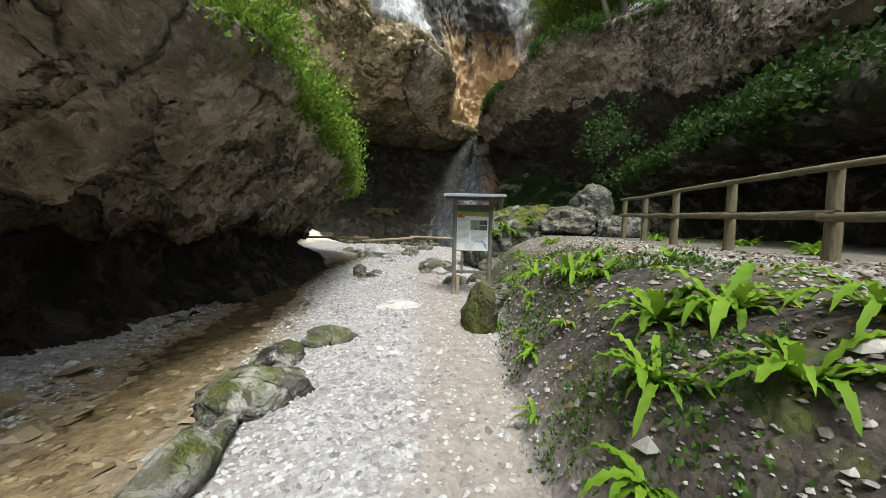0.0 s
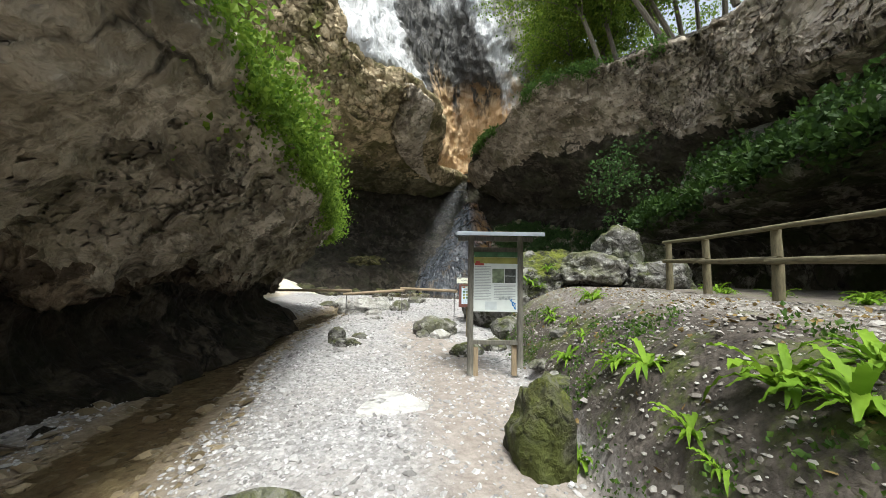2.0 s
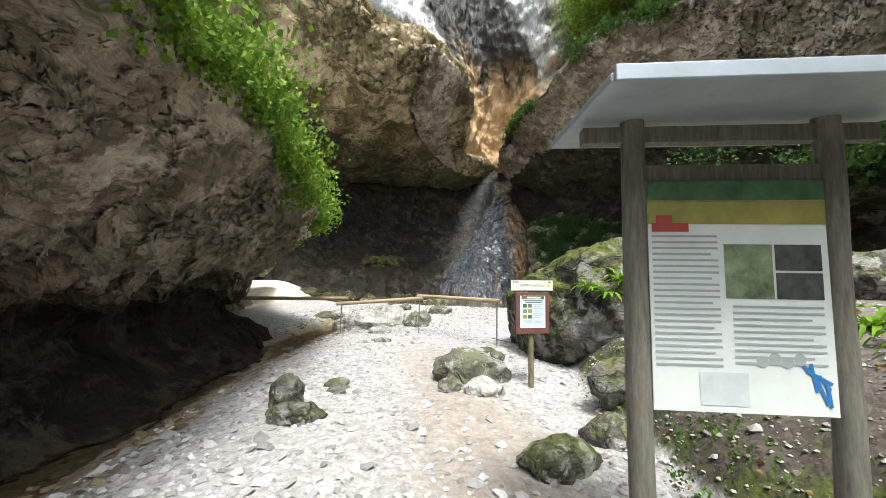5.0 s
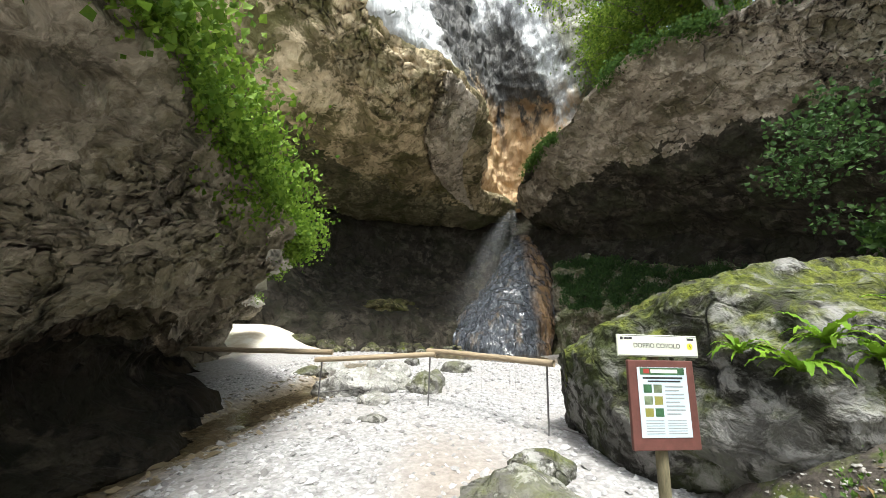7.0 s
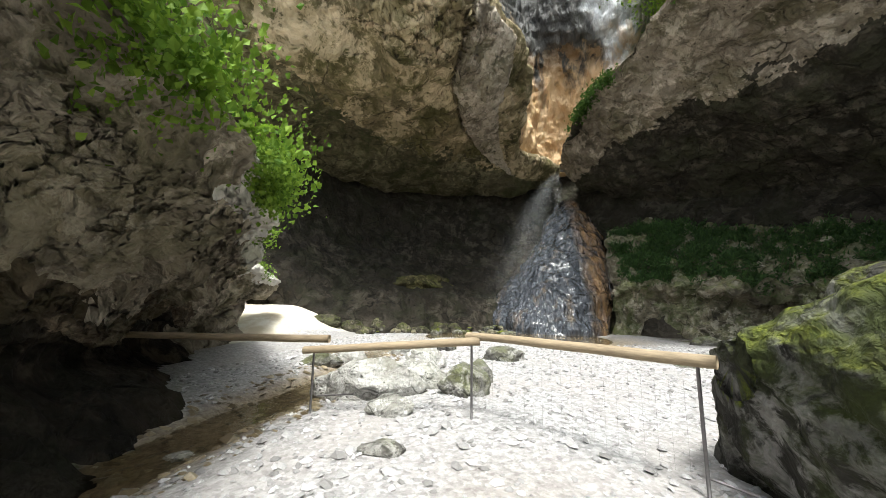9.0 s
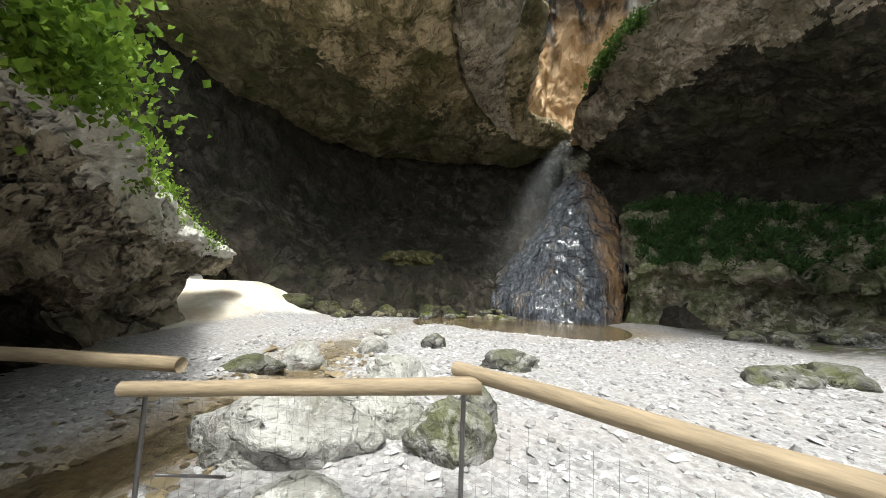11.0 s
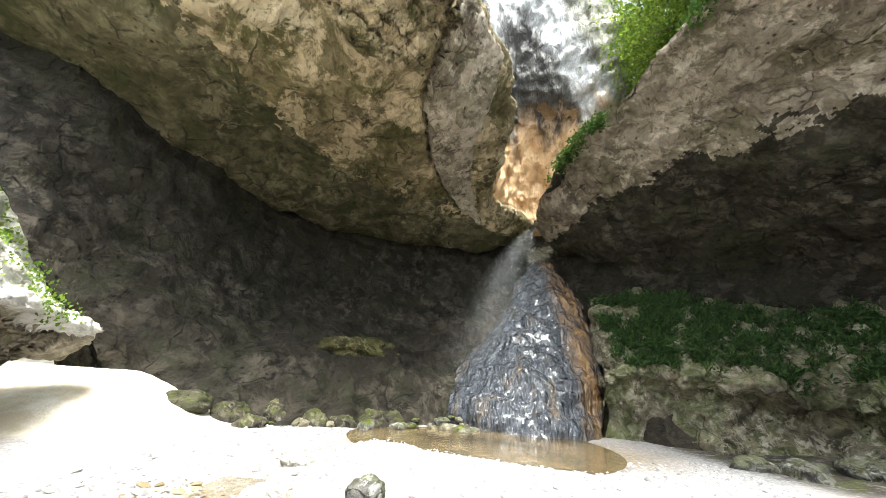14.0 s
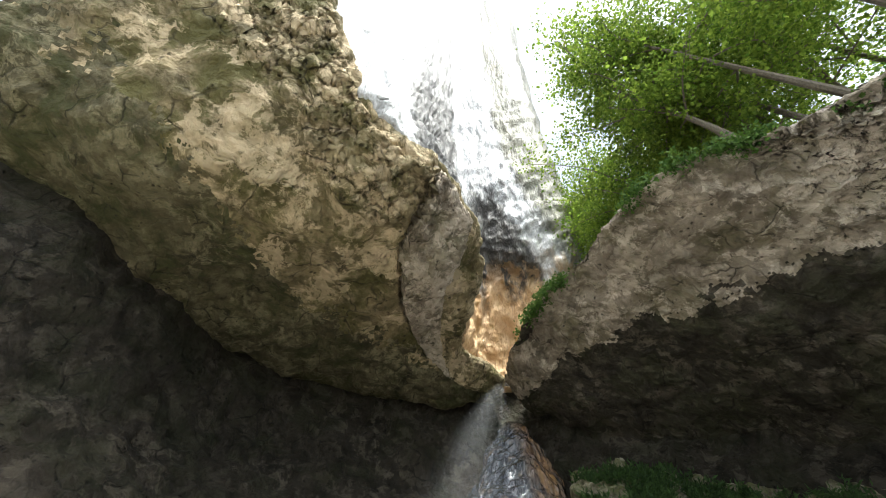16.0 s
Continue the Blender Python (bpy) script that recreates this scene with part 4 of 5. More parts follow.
def log(length, r0, r1, seed=0, sides=14, rings=14, wob=0.1):
    """A round log along +z with an uneven skin and slightly domed ends."""
    k = np.linspace(0, 1, rings)
    a = np.linspace(0, 2 * math.pi, sides, endpoint=False)
    K, A = np.meshgrid(k, a, indexing="ij")
    r = r0 + (r1 - r0) * K
    p = np.stack([np.cos(A), np.sin(A), K * length * 2], -1).reshape(-1, 3)
    r = r * (1 + wob * fbm(p, 1.0, 3, seed * 5.1).reshape(r.shape))
    sway = 0.25 * r0 * np.stack([fbm(np.stack([0 * k, k * length, 0 * k], -1), 1.2, 2, seed), fbm(np.stack([0 * k, k * length, 0 * k + 5], -1), 1.2, 2, seed + 3)], -1)
    g = np.stack([r * np.cos(A) + sway[:, None, 0], r * np.sin(A) + sway[:, None, 1], K * length], -1)
    me = grid_mesh("log", g, True, True)
    return me


def between(a, b):
    a, b = Vector(a), Vector(b)
    return Matrix.Translation(a) @ (b - a).to_track_quat("Z", "Y").to_matrix().to_4x4(), (b - a).length


rr = random.Random(77)
for i in range(46):                         # rubble at the foot of the back wall
    k = rr.random()
    x, y = -7.6 + 7.4 * k + rr.gauss(0, 0.3), 28.2 + 3.6 * k + rr.gauss(0, 0.5) + 0.4
    a = 0.1 + 0.28 * rr.random() ** 2
    boulder("rubble_stone", at(x, y, 0.3 * a + 0.25 * max(0, y - 28.5 - 3.6 * k)), (a, a * (0.6 + 0.4 * rr.random()), a * (0.4 + 0.4 * rr.random())), rr.random() * 360, 120 + i, (BOULDER, MOSSY, LEDGE_ROCK)[i % 3], "broken limestone lump at the cave wall's foot", "stone", 3, "rubble at the cave wall", 0.4)
stick = attach("stick", log(0.5, 0.018, 0.01, 4, 8, 10, 0.3), BARK, None)
tagged(stick, "dark wet stick lying on the stream gravel", "stick")
stick.matrix_basis = pose(*at(-5.1, 6.4, 0.03), 90, 0, 78)


PAPER = plain("printed_paper", (0.62, 0.66, 0.64), 0.55, 0, 0.08, 6, 0)
SIGN_WHITE = plain("cream_sign_plate", (0.72, 0.74, 0.62), 0.4, 0, 0.05, 6, 0)
GREEN_PRINT = plain("green_print", (0.05, 0.13, 0.06), 0.5, 0, 0.5, 9, 0)
OLIVE_PRINT = plain("olive_print", (0.28, 0.27, 0.07), 0.5, 0, 0.25, 7, 0)
DARK_PRINT = plain("dark_photo_print", (0.05, 0.055, 0.05), 0.5, 0, 0.8, 14, 0)
PHOTO_PRINT = plain("green_photo_print", (0.16, 0.2, 0.12), 0.5, 0, 0.7, 10, 0)
INK = plain("grey_ink", (0.3, 0.33, 0.33), 0.6, 0, 0.1, 5, 0)
BLACK_INK = plain("black_ink", (0.03, 0.03, 0.03), 0.6, 0, 0.1, 5, 0)
BLUE_INK = plain("blue_felt_pen", (0.03, 0.16, 0.42), 0.5, 0, 0.1, 5, 0)
RED_PRINT = plain("red_print", (0.35, 0.05, 0.04), 0.5, 0, 0.2, 5, 0)
YELLOW_PRINT = plain("yellow_print", (0.8, 0.72, 0.05), 0.5, 0, 0.05, 5, 0)
BLUE_PAPER = plain("pale_blue_paper", (0.6, 0.72, 0.8), 0.5, 0, 0.06, 6, 0)
MAROON = plain("maroon_painted_board", (0.13, 0.05, 0.04), 0.6, 0, 0.25, 8, 0.2)


def bars(name, rows, material, parent, y, label=""):
    """Flat printed bars (x0, z0, x1, z1) just before a panel that faces -y."""
    bm = bmesh.new()
    for x0, z0, x1, z1 in rows:
        bm.faces.new([bm.verts.new(c) for c in ((x0, y, z0), (x1, y, z0), (x1, y, z1), (x0, y, z1))])
    return part(name, bm, material, parent, label)


def letters(name, text, size, material, parent, at, align="CENTER", thick=0.0):
    cu = bpy.data.curves.new(name, "FONT")
    cu.body, cu.size, cu.align_x, cu.align_y, cu.offset = text, size, align, "CENTER", thick
    tmp = new(name, cu)
    me = bpy.data.meshes.new_from_object(tmp.evaluated_get(bpy.context.evaluated_depsgraph_get()))
    bpy.data.objects.remove(tmp)
    ob = attach(name, me, material, parent)
    ob.matrix_basis = pose(*at, 90, 0, 0)
    return ob


def information_board():
    turn = -3
    ob = thing("information_board", "weathered wooden information board with a tin roof beside the path", "information board", (0.7, 8.36, -0.02), turn)
    for x, z0 in ((-0.425, -0.12), (0.425, 0.02)):
        post = attach("post", log(2.27 - z0, 0.055, 0.05, int(x * 10) + 7, wob=0.12), WOOD_GREY, ob)
        post.matrix_basis = pose(x, 0, z0)
    for x, z1 in ((-0.33, 0.36), (0.33, 0.4)):
        part("stake", box((0.09, 0.05, 0.5), 0.006, (x, 0.03, z1 - 0.27)), WOOD_PALE, ob, "newer pale wooden stake")
    part("crossbar", box((0.86, 0.055, 0.07), 0.008, (0, 0, 0.43)), WOOD_GREY, ob)
    part("back_board", box((0.78, 0.03, 1.1), 0.004, (0, 0.0, 1.5)), WOOD_GREY, ob)
    roof = box((1.42, 0.95, 0.035), 0.006)
    bmesh.ops.rotate(roof, verts=roof.verts, cent=(0, 0, 0), matrix=Euler((radians(7), 0, 0)).to_matrix())
    bmesh.ops.translate(roof, vec=(0.02, 0.02, 2.285), verts=roof.verts)
    part("roof", roof, TIN, ob, "grey painted tin roof")
    fascia = box((1.4, 0.025, 0.06), 0.004, (0.02, -0.46, 2.235))
    part("fascia", fascia, TIN, ob)
    part("beam", box((1.3, 0.06, 0.08), 0.006, (0, 0.02, 2.2)), WOOD_GREY, ob)
    sheet = part("poster", box((0.75, 0.006, 1.02), 0.001, (0, -0.022, 1.46)), PAPER, ob, "faded printed poster")
    y = -0.0275
    bars("green_band", [(-0.375, 1.88, 0.375, 1.97)], GREEN_PRINT, sheet, y)
    bars("olive_band", [(-0.375, 1.77, 0.375, 1.878)], OLIVE_PRINT, sheet, y)
    bars("red_emblem", [(-0.36, 1.735, -0.2, 1.775), (-0.34, 1.775, -0.27, 1.81)], RED_PRINT, sheet, y - 0.001)
    bars("photo", [(-0.055, 1.44, 0.145, 1.68)], PHOTO_PRINT, sheet, y)
    bars("photo", [(0.155, 1.565, 0.345, 1.68)], DARK_PRINT, sheet, y)
    bars("photo", [(0.155, 1.44, 0.345, 1.555)], DARK_PRINT, sheet, y)
    lines = [(-0.36, 1.71 - 0.027 * i, -0.08 - 0.03 * (i % 4 == 3), 1.72 - 0.027 * i) for i in range(22)]
    lines += [(-0.03, 1.40 - 0.027 * i, 0.34 - 0.05 * (i % 3 == 2), 1.41 - 0.027 * i) for i in range(10)]
    bars("printed_text", lines, INK, sheet, y)
    bars("faded_map", [(-0.18, 0.98, 0.02, 1.12)], plain("faded_map_print", (0.5, 0.55, 0.56), 0.5, 0, 0.1, 12, 0), sheet, y)
    for i in range(4):
        cu = bmesh.new()
        bmesh.ops.create_circle(cu, cap_ends=True, segments=16, radius=0.025)
        hole = part("printed_ring", cu, INK, sheet)
        hole.matrix_basis = pose(0.08 + 0.05 * i, y - 0.0004, 1.17 + 0.015 * (i % 2), 90, 0, 0)
    scrawl = [(0.24, 1.16, 0.3, 1.10), (0.27, 1.17, 0.29, 1.05), (0.3, 1.12, 0.34, 1.06), (0.29, 1.1, 0.33, 1.0), (0.25, 1.14, 0.35, 1.085), (0.33, 1.08, 0.34, 0.99)]
    bm = bmesh.new()
    for x0, z0, x1, z1 in scrawl:
        d = Vector((x1 - x0, 0, z1 - z0)).normalized()
        n = Vector((-d.z, 0, d.x)) * 0.007
        a, b = Vector((x0, y - 0.001, z0)), Vector((x1, y - 0.001, z1))
        y -= 0.0003
        bm.faces.new([bm.verts.new(c) for c in (a - n, b - n, b + n, a + n)])
    part("scrawl", bm, BLUE_INK, sheet, "blue felt-pen scrawl")
    return ob


def trail_sign():
    ob = thing("trail_sign", "maroon trail notice with a cream name plate on a wooden post", "sign", at(0.68, 12.4, 0.07), 12)
    post = attach("post", log(1.85, 0.045, 0.042, 3, wob=0.08), WOOD_FENCE, ob)
    post.matrix_basis = pose(0, 0, -0.25)
    board = part("notice_board", box((0.56, 0.03, 0.64), 0.006, (0.0, -0.065, 1.1)), MAROON, ob, "maroon painted board")
    sheet = part("notice", box((0.42, 0.004, 0.5), 0.001, (0.0, -0.083, 1.12)), BLUE_PAPER, board, "pale blue printed notice")
    y = -0.0865
    plate = part("name_plate", box((0.7, 0.015, 0.165), 0.004, (0, -0.062, 1.53)), SIGN_WHITE, ob, "cream plate with black letters")
    letters("title", "DOPPIO COVOLO", 0.05, BLACK_INK, plate, (-0.01, -0.0715, 1.53), thick=0.0006)
    disc = bmesh.new()
    bmesh.ops.create_circle(disc, cap_ends=True, segments=24, radius=0.026)
    spot = part("number_disc", disc, YELLOW_PRINT, plate)
    spot.matrix_basis = pose(0.28, -0.0705, 1.53, 90, 0, 0)
    letters("number", "5", 0.04, BLACK_INK, plate, (0.28, -0.0725, 1.53), thick=0.0006)
    for r in ((-0.325, 1.572, -0.3, 1.594), (-0.292, 1.575, -0.22, 1.591), (0.26, 1.576, 0.32, 1.594)):
        bars("emblem", [r], BLACK_INK, plate, -0.0705)
    bars("edge_line", [(-0.345, 1.453, 0.345, 1.457), (-0.345, 1.603, 0.345, 1.607)], BLACK_INK, plate, -0.0705)
    bars("green_header", [(-0.19, 1.315, 0.19, 1.368)], GREEN_PRINT, board, y)
    bars("header_plate", [(-0.1, 1.328, 0.13, 1.355)], SIGN_WHITE, board, y - 0.001)
    bars("red_emblem", [(-0.16, 1.325, -0.11, 1.358)], RED_PRINT, board, y - 0.001)
    bars("headline", [(-0.17, 1.285, 0.17, 1.299), (-0.13, 1.262, 0.15, 1.274)], BLACK_INK, board, y)
    for i in range(3):
        for j in range(2):
            bars("pictogram", [(-0.17 + 0.085 * j, 1.185 - 0.085 * i, -0.1 + 0.085 * j, 1.245 - 0.085 * i)], (GREEN_PRINT, PHOTO_PRINT, OLIVE_PRINT)[(i + j) % 3], board, y)
    rows = [(0.01, 1.225 - 0.028 * i, 0.17 - 0.04 * (i % 3 == 1), 1.235 - 0.028 * i) for i in range(8)]
    rows += [(-0.17, 0.985 - 0.018 * i, -0.02, 0.991 - 0.018 * i) for i in range(6)] + [(0.01, 0.985 - 0.018 * i, 0.17, 0.991 - 0.018 * i) for i in range(6)]
    bars("printed_text", rows, INK, board, y)
    return ob


def barrier():
    ob = thing("barrier", "low barrier of peeled logs on thin steel posts across the gravel", "barrier")
    tops = [(0.52, 15.42, 0.94), (-1.53, 16.82, 0.91), (-3.78, 16.78, 0.72)]
    rails = [((0.6, 15.28, 0.95), (-1.6, 16.99, 0.95)), ((-1.42, 16.84, 0.89), (-3.9, 16.71, 0.7)), ((-3.6, 16.86, 0.85), (-7.1, 16.76, 0.81))]
    for i, (a, b) in enumerate(rails):
        m, length = between(a, b)
        rail = attach("rail", log(length, 0.056, 0.05, i + 2, 14, 24, 0.08), WOOD_PALE, ob, "peeled pale log")
        rail.matrix_basis = m
    for x, y, z in tops[:3]:
        foot = at(x, y, -0.08)
        p = attach("post", log(z - foot[2], 0.016, 0.016, 1, 8, 4, 0.0), STEEL, ob, "thin steel post")
        p.matrix_basis = pose(*foot)
    wires = [((0.54, 15.45, 0.0), (0.98, 15.0, -0.02)), ((-3.75, 16.9, 0.05), (-3.2, 16.9, 0.1))]
    for a, b in wires:
        m, length = between(a, b)
        w = attach("tie_bar", log(length, 0.012, 0.012, 1, 8, 4, 0.0), STEEL, ob)
        w.matrix_basis = m
    for a, b in ((tops[0], tops[1]), (tops[1], tops[2])):
        bm = bmesh.new()
        a, b = Vector((a[0], a[1], 0)), Vector((b[0], b[1], 0))
        n = int((b - a).length / 0.11)
        lines = [(a + (b - a) * i / n + Vector((0, 0, 0.0)), a + (b - a) * i / n + Vector((0, 0, 0.78))) for i in range(1, n)]
        lines += [(a + Vector((0, 0, z)), b + Vector((0, 0, z))) for z in np.arange(0.05, 0.79, 0.1)]
        for q, r in lines:
            d = (r - q).normalized()
            s = d.cross(Vector((0.3, 0.7, 0.2))).normalized() * 0.0009
            t = d.cross(s)
            ring = [[bm.verts.new(e + k) for k in (s, t, -s, -t)] for e in (q, r)]
            for i in range(4):
                bm.faces.new((ring[0][i], ring[0][(i + 1) % 4], ring[1][(i + 1) % 4], ring[1][i]))
        net = part("wire_mesh", bm, STEEL, ob, "fine steel wire mesh")
        net["kind"] = "stuff"
    return ob


def fence():
    ob = thing("fence", "mossy round-pole wooden fence along the upper path", "fence")
    ys = [0.5, 2.3, 4.1, 5.9, 7.73, 9.75, 11.15]
    xs = bend(np.array(ys), [(0, 4.3), (4.1, 4.58), (5.9, 4.85), (7.73, 5.13), (9.75, 5.62), (11.15, 5.78)])
    for i, (x, y) in enumerate(zip(xs, ys)):
        foot = at(x, y, -0.15)
        post = attach("post", log(2.38 + 0.024 * (y - 5.9) - foot[2], 0.085, 0.07, i, 14, 14, 0.12), WOOD_FENCE, ob)
        post.matrix_basis = pose(*foot)
    for i in range(len(ys) - 1):
        for z, r in ((2.34 + 0.024 * (ys[i] - 5.9), 0.045), (1.8 + 0.036 * (ys[i] - 5.9), 0.058)):
            a, b = (xs[i] - 0.07, ys[i] - 0.1, z), (xs[i + 1] - 0.07, ys[i + 1] + 0.1, z + 0.05)
            m, length = between(a, b)
            rail = attach("rail", log(length, r, r * 0.9, i * 3 + int(z), 12, 16, 0.1), WOOD_FENCE, ob)
            rail.matrix_basis = m
    return ob


information_board(), trail_sign(), barrier(), fence()


# ---- water ----
def water_build(nt, b):
    b.inputs["Base Color"].default_value = (0.75, 0.72, 0.6, 1)
    b.inputs["Transmission Weight"].default_value = 1.0
    b.inputs["IOR"].default_value = 1.33
    b.inputs["Roughness"].default_value = 0.04
    relief(nt, b, fac_noise(nt, place(nt), 4.0, 3, 0.5), 0.15, 0.02)


WATER = mat("clear_water", water_build)


def pool_build(nt, b):
    c = mix(nt, fac_noise(nt, place(nt), 0.8, 5, 0.6, 0.35, 0.65), (0.06, 0.045, 0.025), (0.2, 0.15, 0.08))
    nt.links.new(c, b.inputs["Base Color"])
    b.inputs["Roughness"].default_value = 0.06
    b.inputs["IOR"].default_value = 1.33
    relief(nt, b, fac_noise(nt, place(nt), 5.0, 3, 0.5), 0.25, 0.02)


POOL = mat("murky_pool_water", pool_build)


def stream():
    ys = np.linspace(-4, 23.5, 140)
    c = stream_x(ys)
    level = np.minimum.accumulate((height(c, ys) + 0.1)[::-1])[::-1]
    level = np.convolve(np.pad(level, 6, "edge"), np.ones(13) / 13, "valid")
    s = np.linspace(-1.5, 1.5, 9)
    g = np.stack([c[:, None] + s, np.repeat(ys[:, None], 9, 1), np.repeat(level[:, None], 9, 1)], -1)
    ob = tagged(attach("stream_water", grid_mesh("stream_water", g), WATER), "clear shallow stream water over brown stones", "water", kind="structure")
    ob.visible_shadow = False
    k, a = np.meshgrid(np.linspace(0, 1, 14), np.linspace(0, 2 * math.pi, 48, endpoint=False), indexing="ij")
    g = np.stack([-0.5 + 4.3 * k * np.cos(a), 29.6 + 4.3 * k * np.sin(a), 0 * k - 0.15], -1)
    pool = tagged(attach("pool_water", grid_mesh("pool_water", g, True), POOL), "shallow brown pool below the waterfall", "water", kind="structure")
    pool.visible_shadow = False


stream()


def wet_build(nt, b):
    v = place(nt, (1, 1, 0.35))
    fine = fac_noise(nt, v, 3.0, 7, 0.65, 0.3, 0.7, 1.0)
    c = mix(nt, fine, (0.028, 0.034, 0.044), (0.1, 0.11, 0.13))
    s = nt.nodes.new("ShaderNodeSeparateXYZ")
    g = nt.nodes.new("ShaderNodeNewGeometry")
    nt.links.new(g.outputs["Position"], s.inputs[0])
    band = node(nt, "MapRange", Value=s.outputs["X"])
    band.inputs["From Min"].default_value, band.inputs["From Max"].default_value = 3.5, 4.4
    rag = fac_noise(nt, v, 1.2, 6, 0.6, 0.35, 0.6)
    c = mix(nt, calc(nt, "MULTIPLY", band.outputs["Result"], rag), c, (0.3, 0.175, 0.075))
    tan = fac_noise(nt, v, 1.0, 5, 0.6, 0.55, 0.68)
    c = mix(nt, calc(nt, "MULTIPLY", tan, 0.6), c, (0.2, 0.14, 0.08))
    nt.links.new(c, b.inputs["Base Color"])
    b.inputs["Roughness"].default_value = 0.2
    b.inputs["Specular IOR Level"].default_value = 0.9
    b.inputs["Coat Weight"].default_value = 0.45
    b.inputs["Coat Roughness"].default_value = 0.12
    n1 = relief(nt, b, fac_noise(nt, place(nt, (1, 1, 0.11)), 2.6, 4, 0.55), 1.0, 0.3)
    relief(nt, b, fac_noise(nt, place(nt, (1, 1, 0.3)), 7, 3, 0.55), 0.5, 0.05, n1)


WET = mat("wet_tufa", wet_build)


def cascade():
    # stations by height: middle x, front y, half width, depth
    stations = [(-0.5, 1.5, 30.9, 4.3, 4.5), (0.6, 1.7, 31.2, 4.1, 4.5), (2.5, 2.5, 32.6, 3.4, 3.6), (5.0, 3.6, 34.7, 2.5, 3.0), (7.2, 3.9, 36.6, 1.7, 2.2), (8.8, 3.9, 38.0, 0.8, 1.6), (9.4, 3.8, 39.0, 0.3, 0.8)]
    a = np.linspace(math.pi, 2 * math.pi, 9)
    rows = [[(x + w * math.cos(t), y + d * (1 + 0.9 * math.sin(t)), z) for t in a] for z, x, y, w, d in stations]
    g = loft(rows, [16, 30, 40, 34, 26, 10], [14] * 8, False)
    g = roughen(g, False, [("f", 0.6, 0.35, 3, 1.7), ("r", 1.0, 0.2, 3, 8.7), ("f", 4, 0.05, 3, 2.3)], -1)
    return tagged(attach("waterfall_rock", grid_mesh("waterfall_rock", g), WET), "wet dark tufa cone streaked with orange below the falling water", "rock", kind="structure")


cascade()


def veil_build(nt, b):
    b.inputs["Base Color"].default_value = (0.8, 0.83, 0.85, 1)
    b.inputs["Roughness"].default_value = 0.6
    a = nt.nodes.new("ShaderNodeVertexColor")
    a.layer_name = "dense"
    run = fac_noise(nt, place(nt, (2.5, 1, 0.25)), 1.6, 6, 0.65, 0.3, 0.7)
    nt.links.new(calc(nt, "MULTIPLY", a.outputs["Color"], calc(nt, "ADD", run, 0.25)), b.inputs["Alpha"])


VEIL = mat("falling_water", veil_build)


def veil(name, foot0, foot1, dense, bow, label):
    """A thin fan of falling drops from the lip to a foot line."""
    k, s = np.meshgrid(np.linspace(0, 1, 40), np.linspace(0, 1, 24), indexing="ij")
    top = np.array((3.4, 39.0, 12.0))
    foot = np.array(foot0) + (np.array(foot1) - np.array(foot0)) * s[..., None]
    head = top + np.array((0.35, 0, 0)) * (s[..., None] - 0.5)
    fall = k[..., None] * np.array((0.0, 0.0, 1.0)) + (k ** bow)[..., None] * np.array((1.0, 1.0, 0.0))
    g = head + (foot - head) * fall
    g = roughen(g, False, [("f", 0.8, 0.15, 2, 1.0)])
    me = grid_mesh(name, g)
    d = dense * np.sin(math.pi * s) ** 1.3 * (1 - 0.75 * k) * np.clip(k * 12, 0, 1) * np.clip((1 - k) * 5, 0, 1)
    col = me.color_attributes.new("dense", "FLOAT_COLOR", "POINT")
    col.data.foreach_set("color", np.stack([d, d, d, 0 * d + 1], -1).reshape(-1))
    ob = tagged(attach(name, me, VEIL), label, "waterfall", kind="stuff")
    ob.visible_shadow = False
    return ob


def falling_water():
    veil("waterfall_spray", (-4.2, 33.0, 0.6), (1.6, 33.5, 2.2), 0.055, 0.85, "thin waterfall breaking into drifting spray")
    veil("waterfall_spray", (-3.0, 32.0, 0.4), (0.6, 32.5, 1.6), 0.04, 0.85, "thin waterfall breaking into drifting spray")
    veil("waterfall", (2.4, 37.0, 6.2), (3.8, 37.4, 7.0), 0.15, 1.0, "thin white waterfall dropping from the notch")


falling_water()


def tufa_ledge():
    # stations: x, lip y and z, foot y, back y and z
    stations = [(4.95, 32.6, 2.3, 32.9, 33.5, 2.6), (5.4, 31.9, 2.45, 32.4, 35, 5.6), (7, 31.3, 2.5, 32.0, 35.2, 6.2), (9, 30.2, 2.3, 31.2, 34.5, 6.0), (11.5, 28.6, 2.0, 29.4, 33, 5.6), (14.5, 26, 1.8, 26.6, 30, 5.2), (17, 24, 1.8, 24.4, 27, 5)]
    rows = [[(x, fy, -0.5), (x, fy, 0.6), (x, fy - 0.2, lz - 0.6), (x, ly, lz - 0.12), (x, ly + 0.1, lz + 0.12), (x + 0.1, (ly + by) / 2, (lz + bz) / 2), (x + 0.2, by, bz), (x + 0.2, by + 1, bz), (x + 0.2, by + 1, -0.5)] for x, ly, lz, fy, by, bz in stations]
    g = loft(rows, [12, 30, 34, 36, 34, 20], [8, 14, 10, 6, 22, 22, 4, 6, 4])
    g = roughen(g, True, [("f", 0.45, 0.9, 3, 3.7), ("r", 1.1, 0.45, 4, 5.7), ("f", 4, 0.08, 3, 2.3)], -1)
    tagged(attach("rock_ledge", grid_mesh("rock_ledge", g, True, True), LEDGE_ROCK), "mossy limestone ledge with a projecting rim", "rock ledge", kind="structure")
    return g


LEDGE = tufa_ledge()


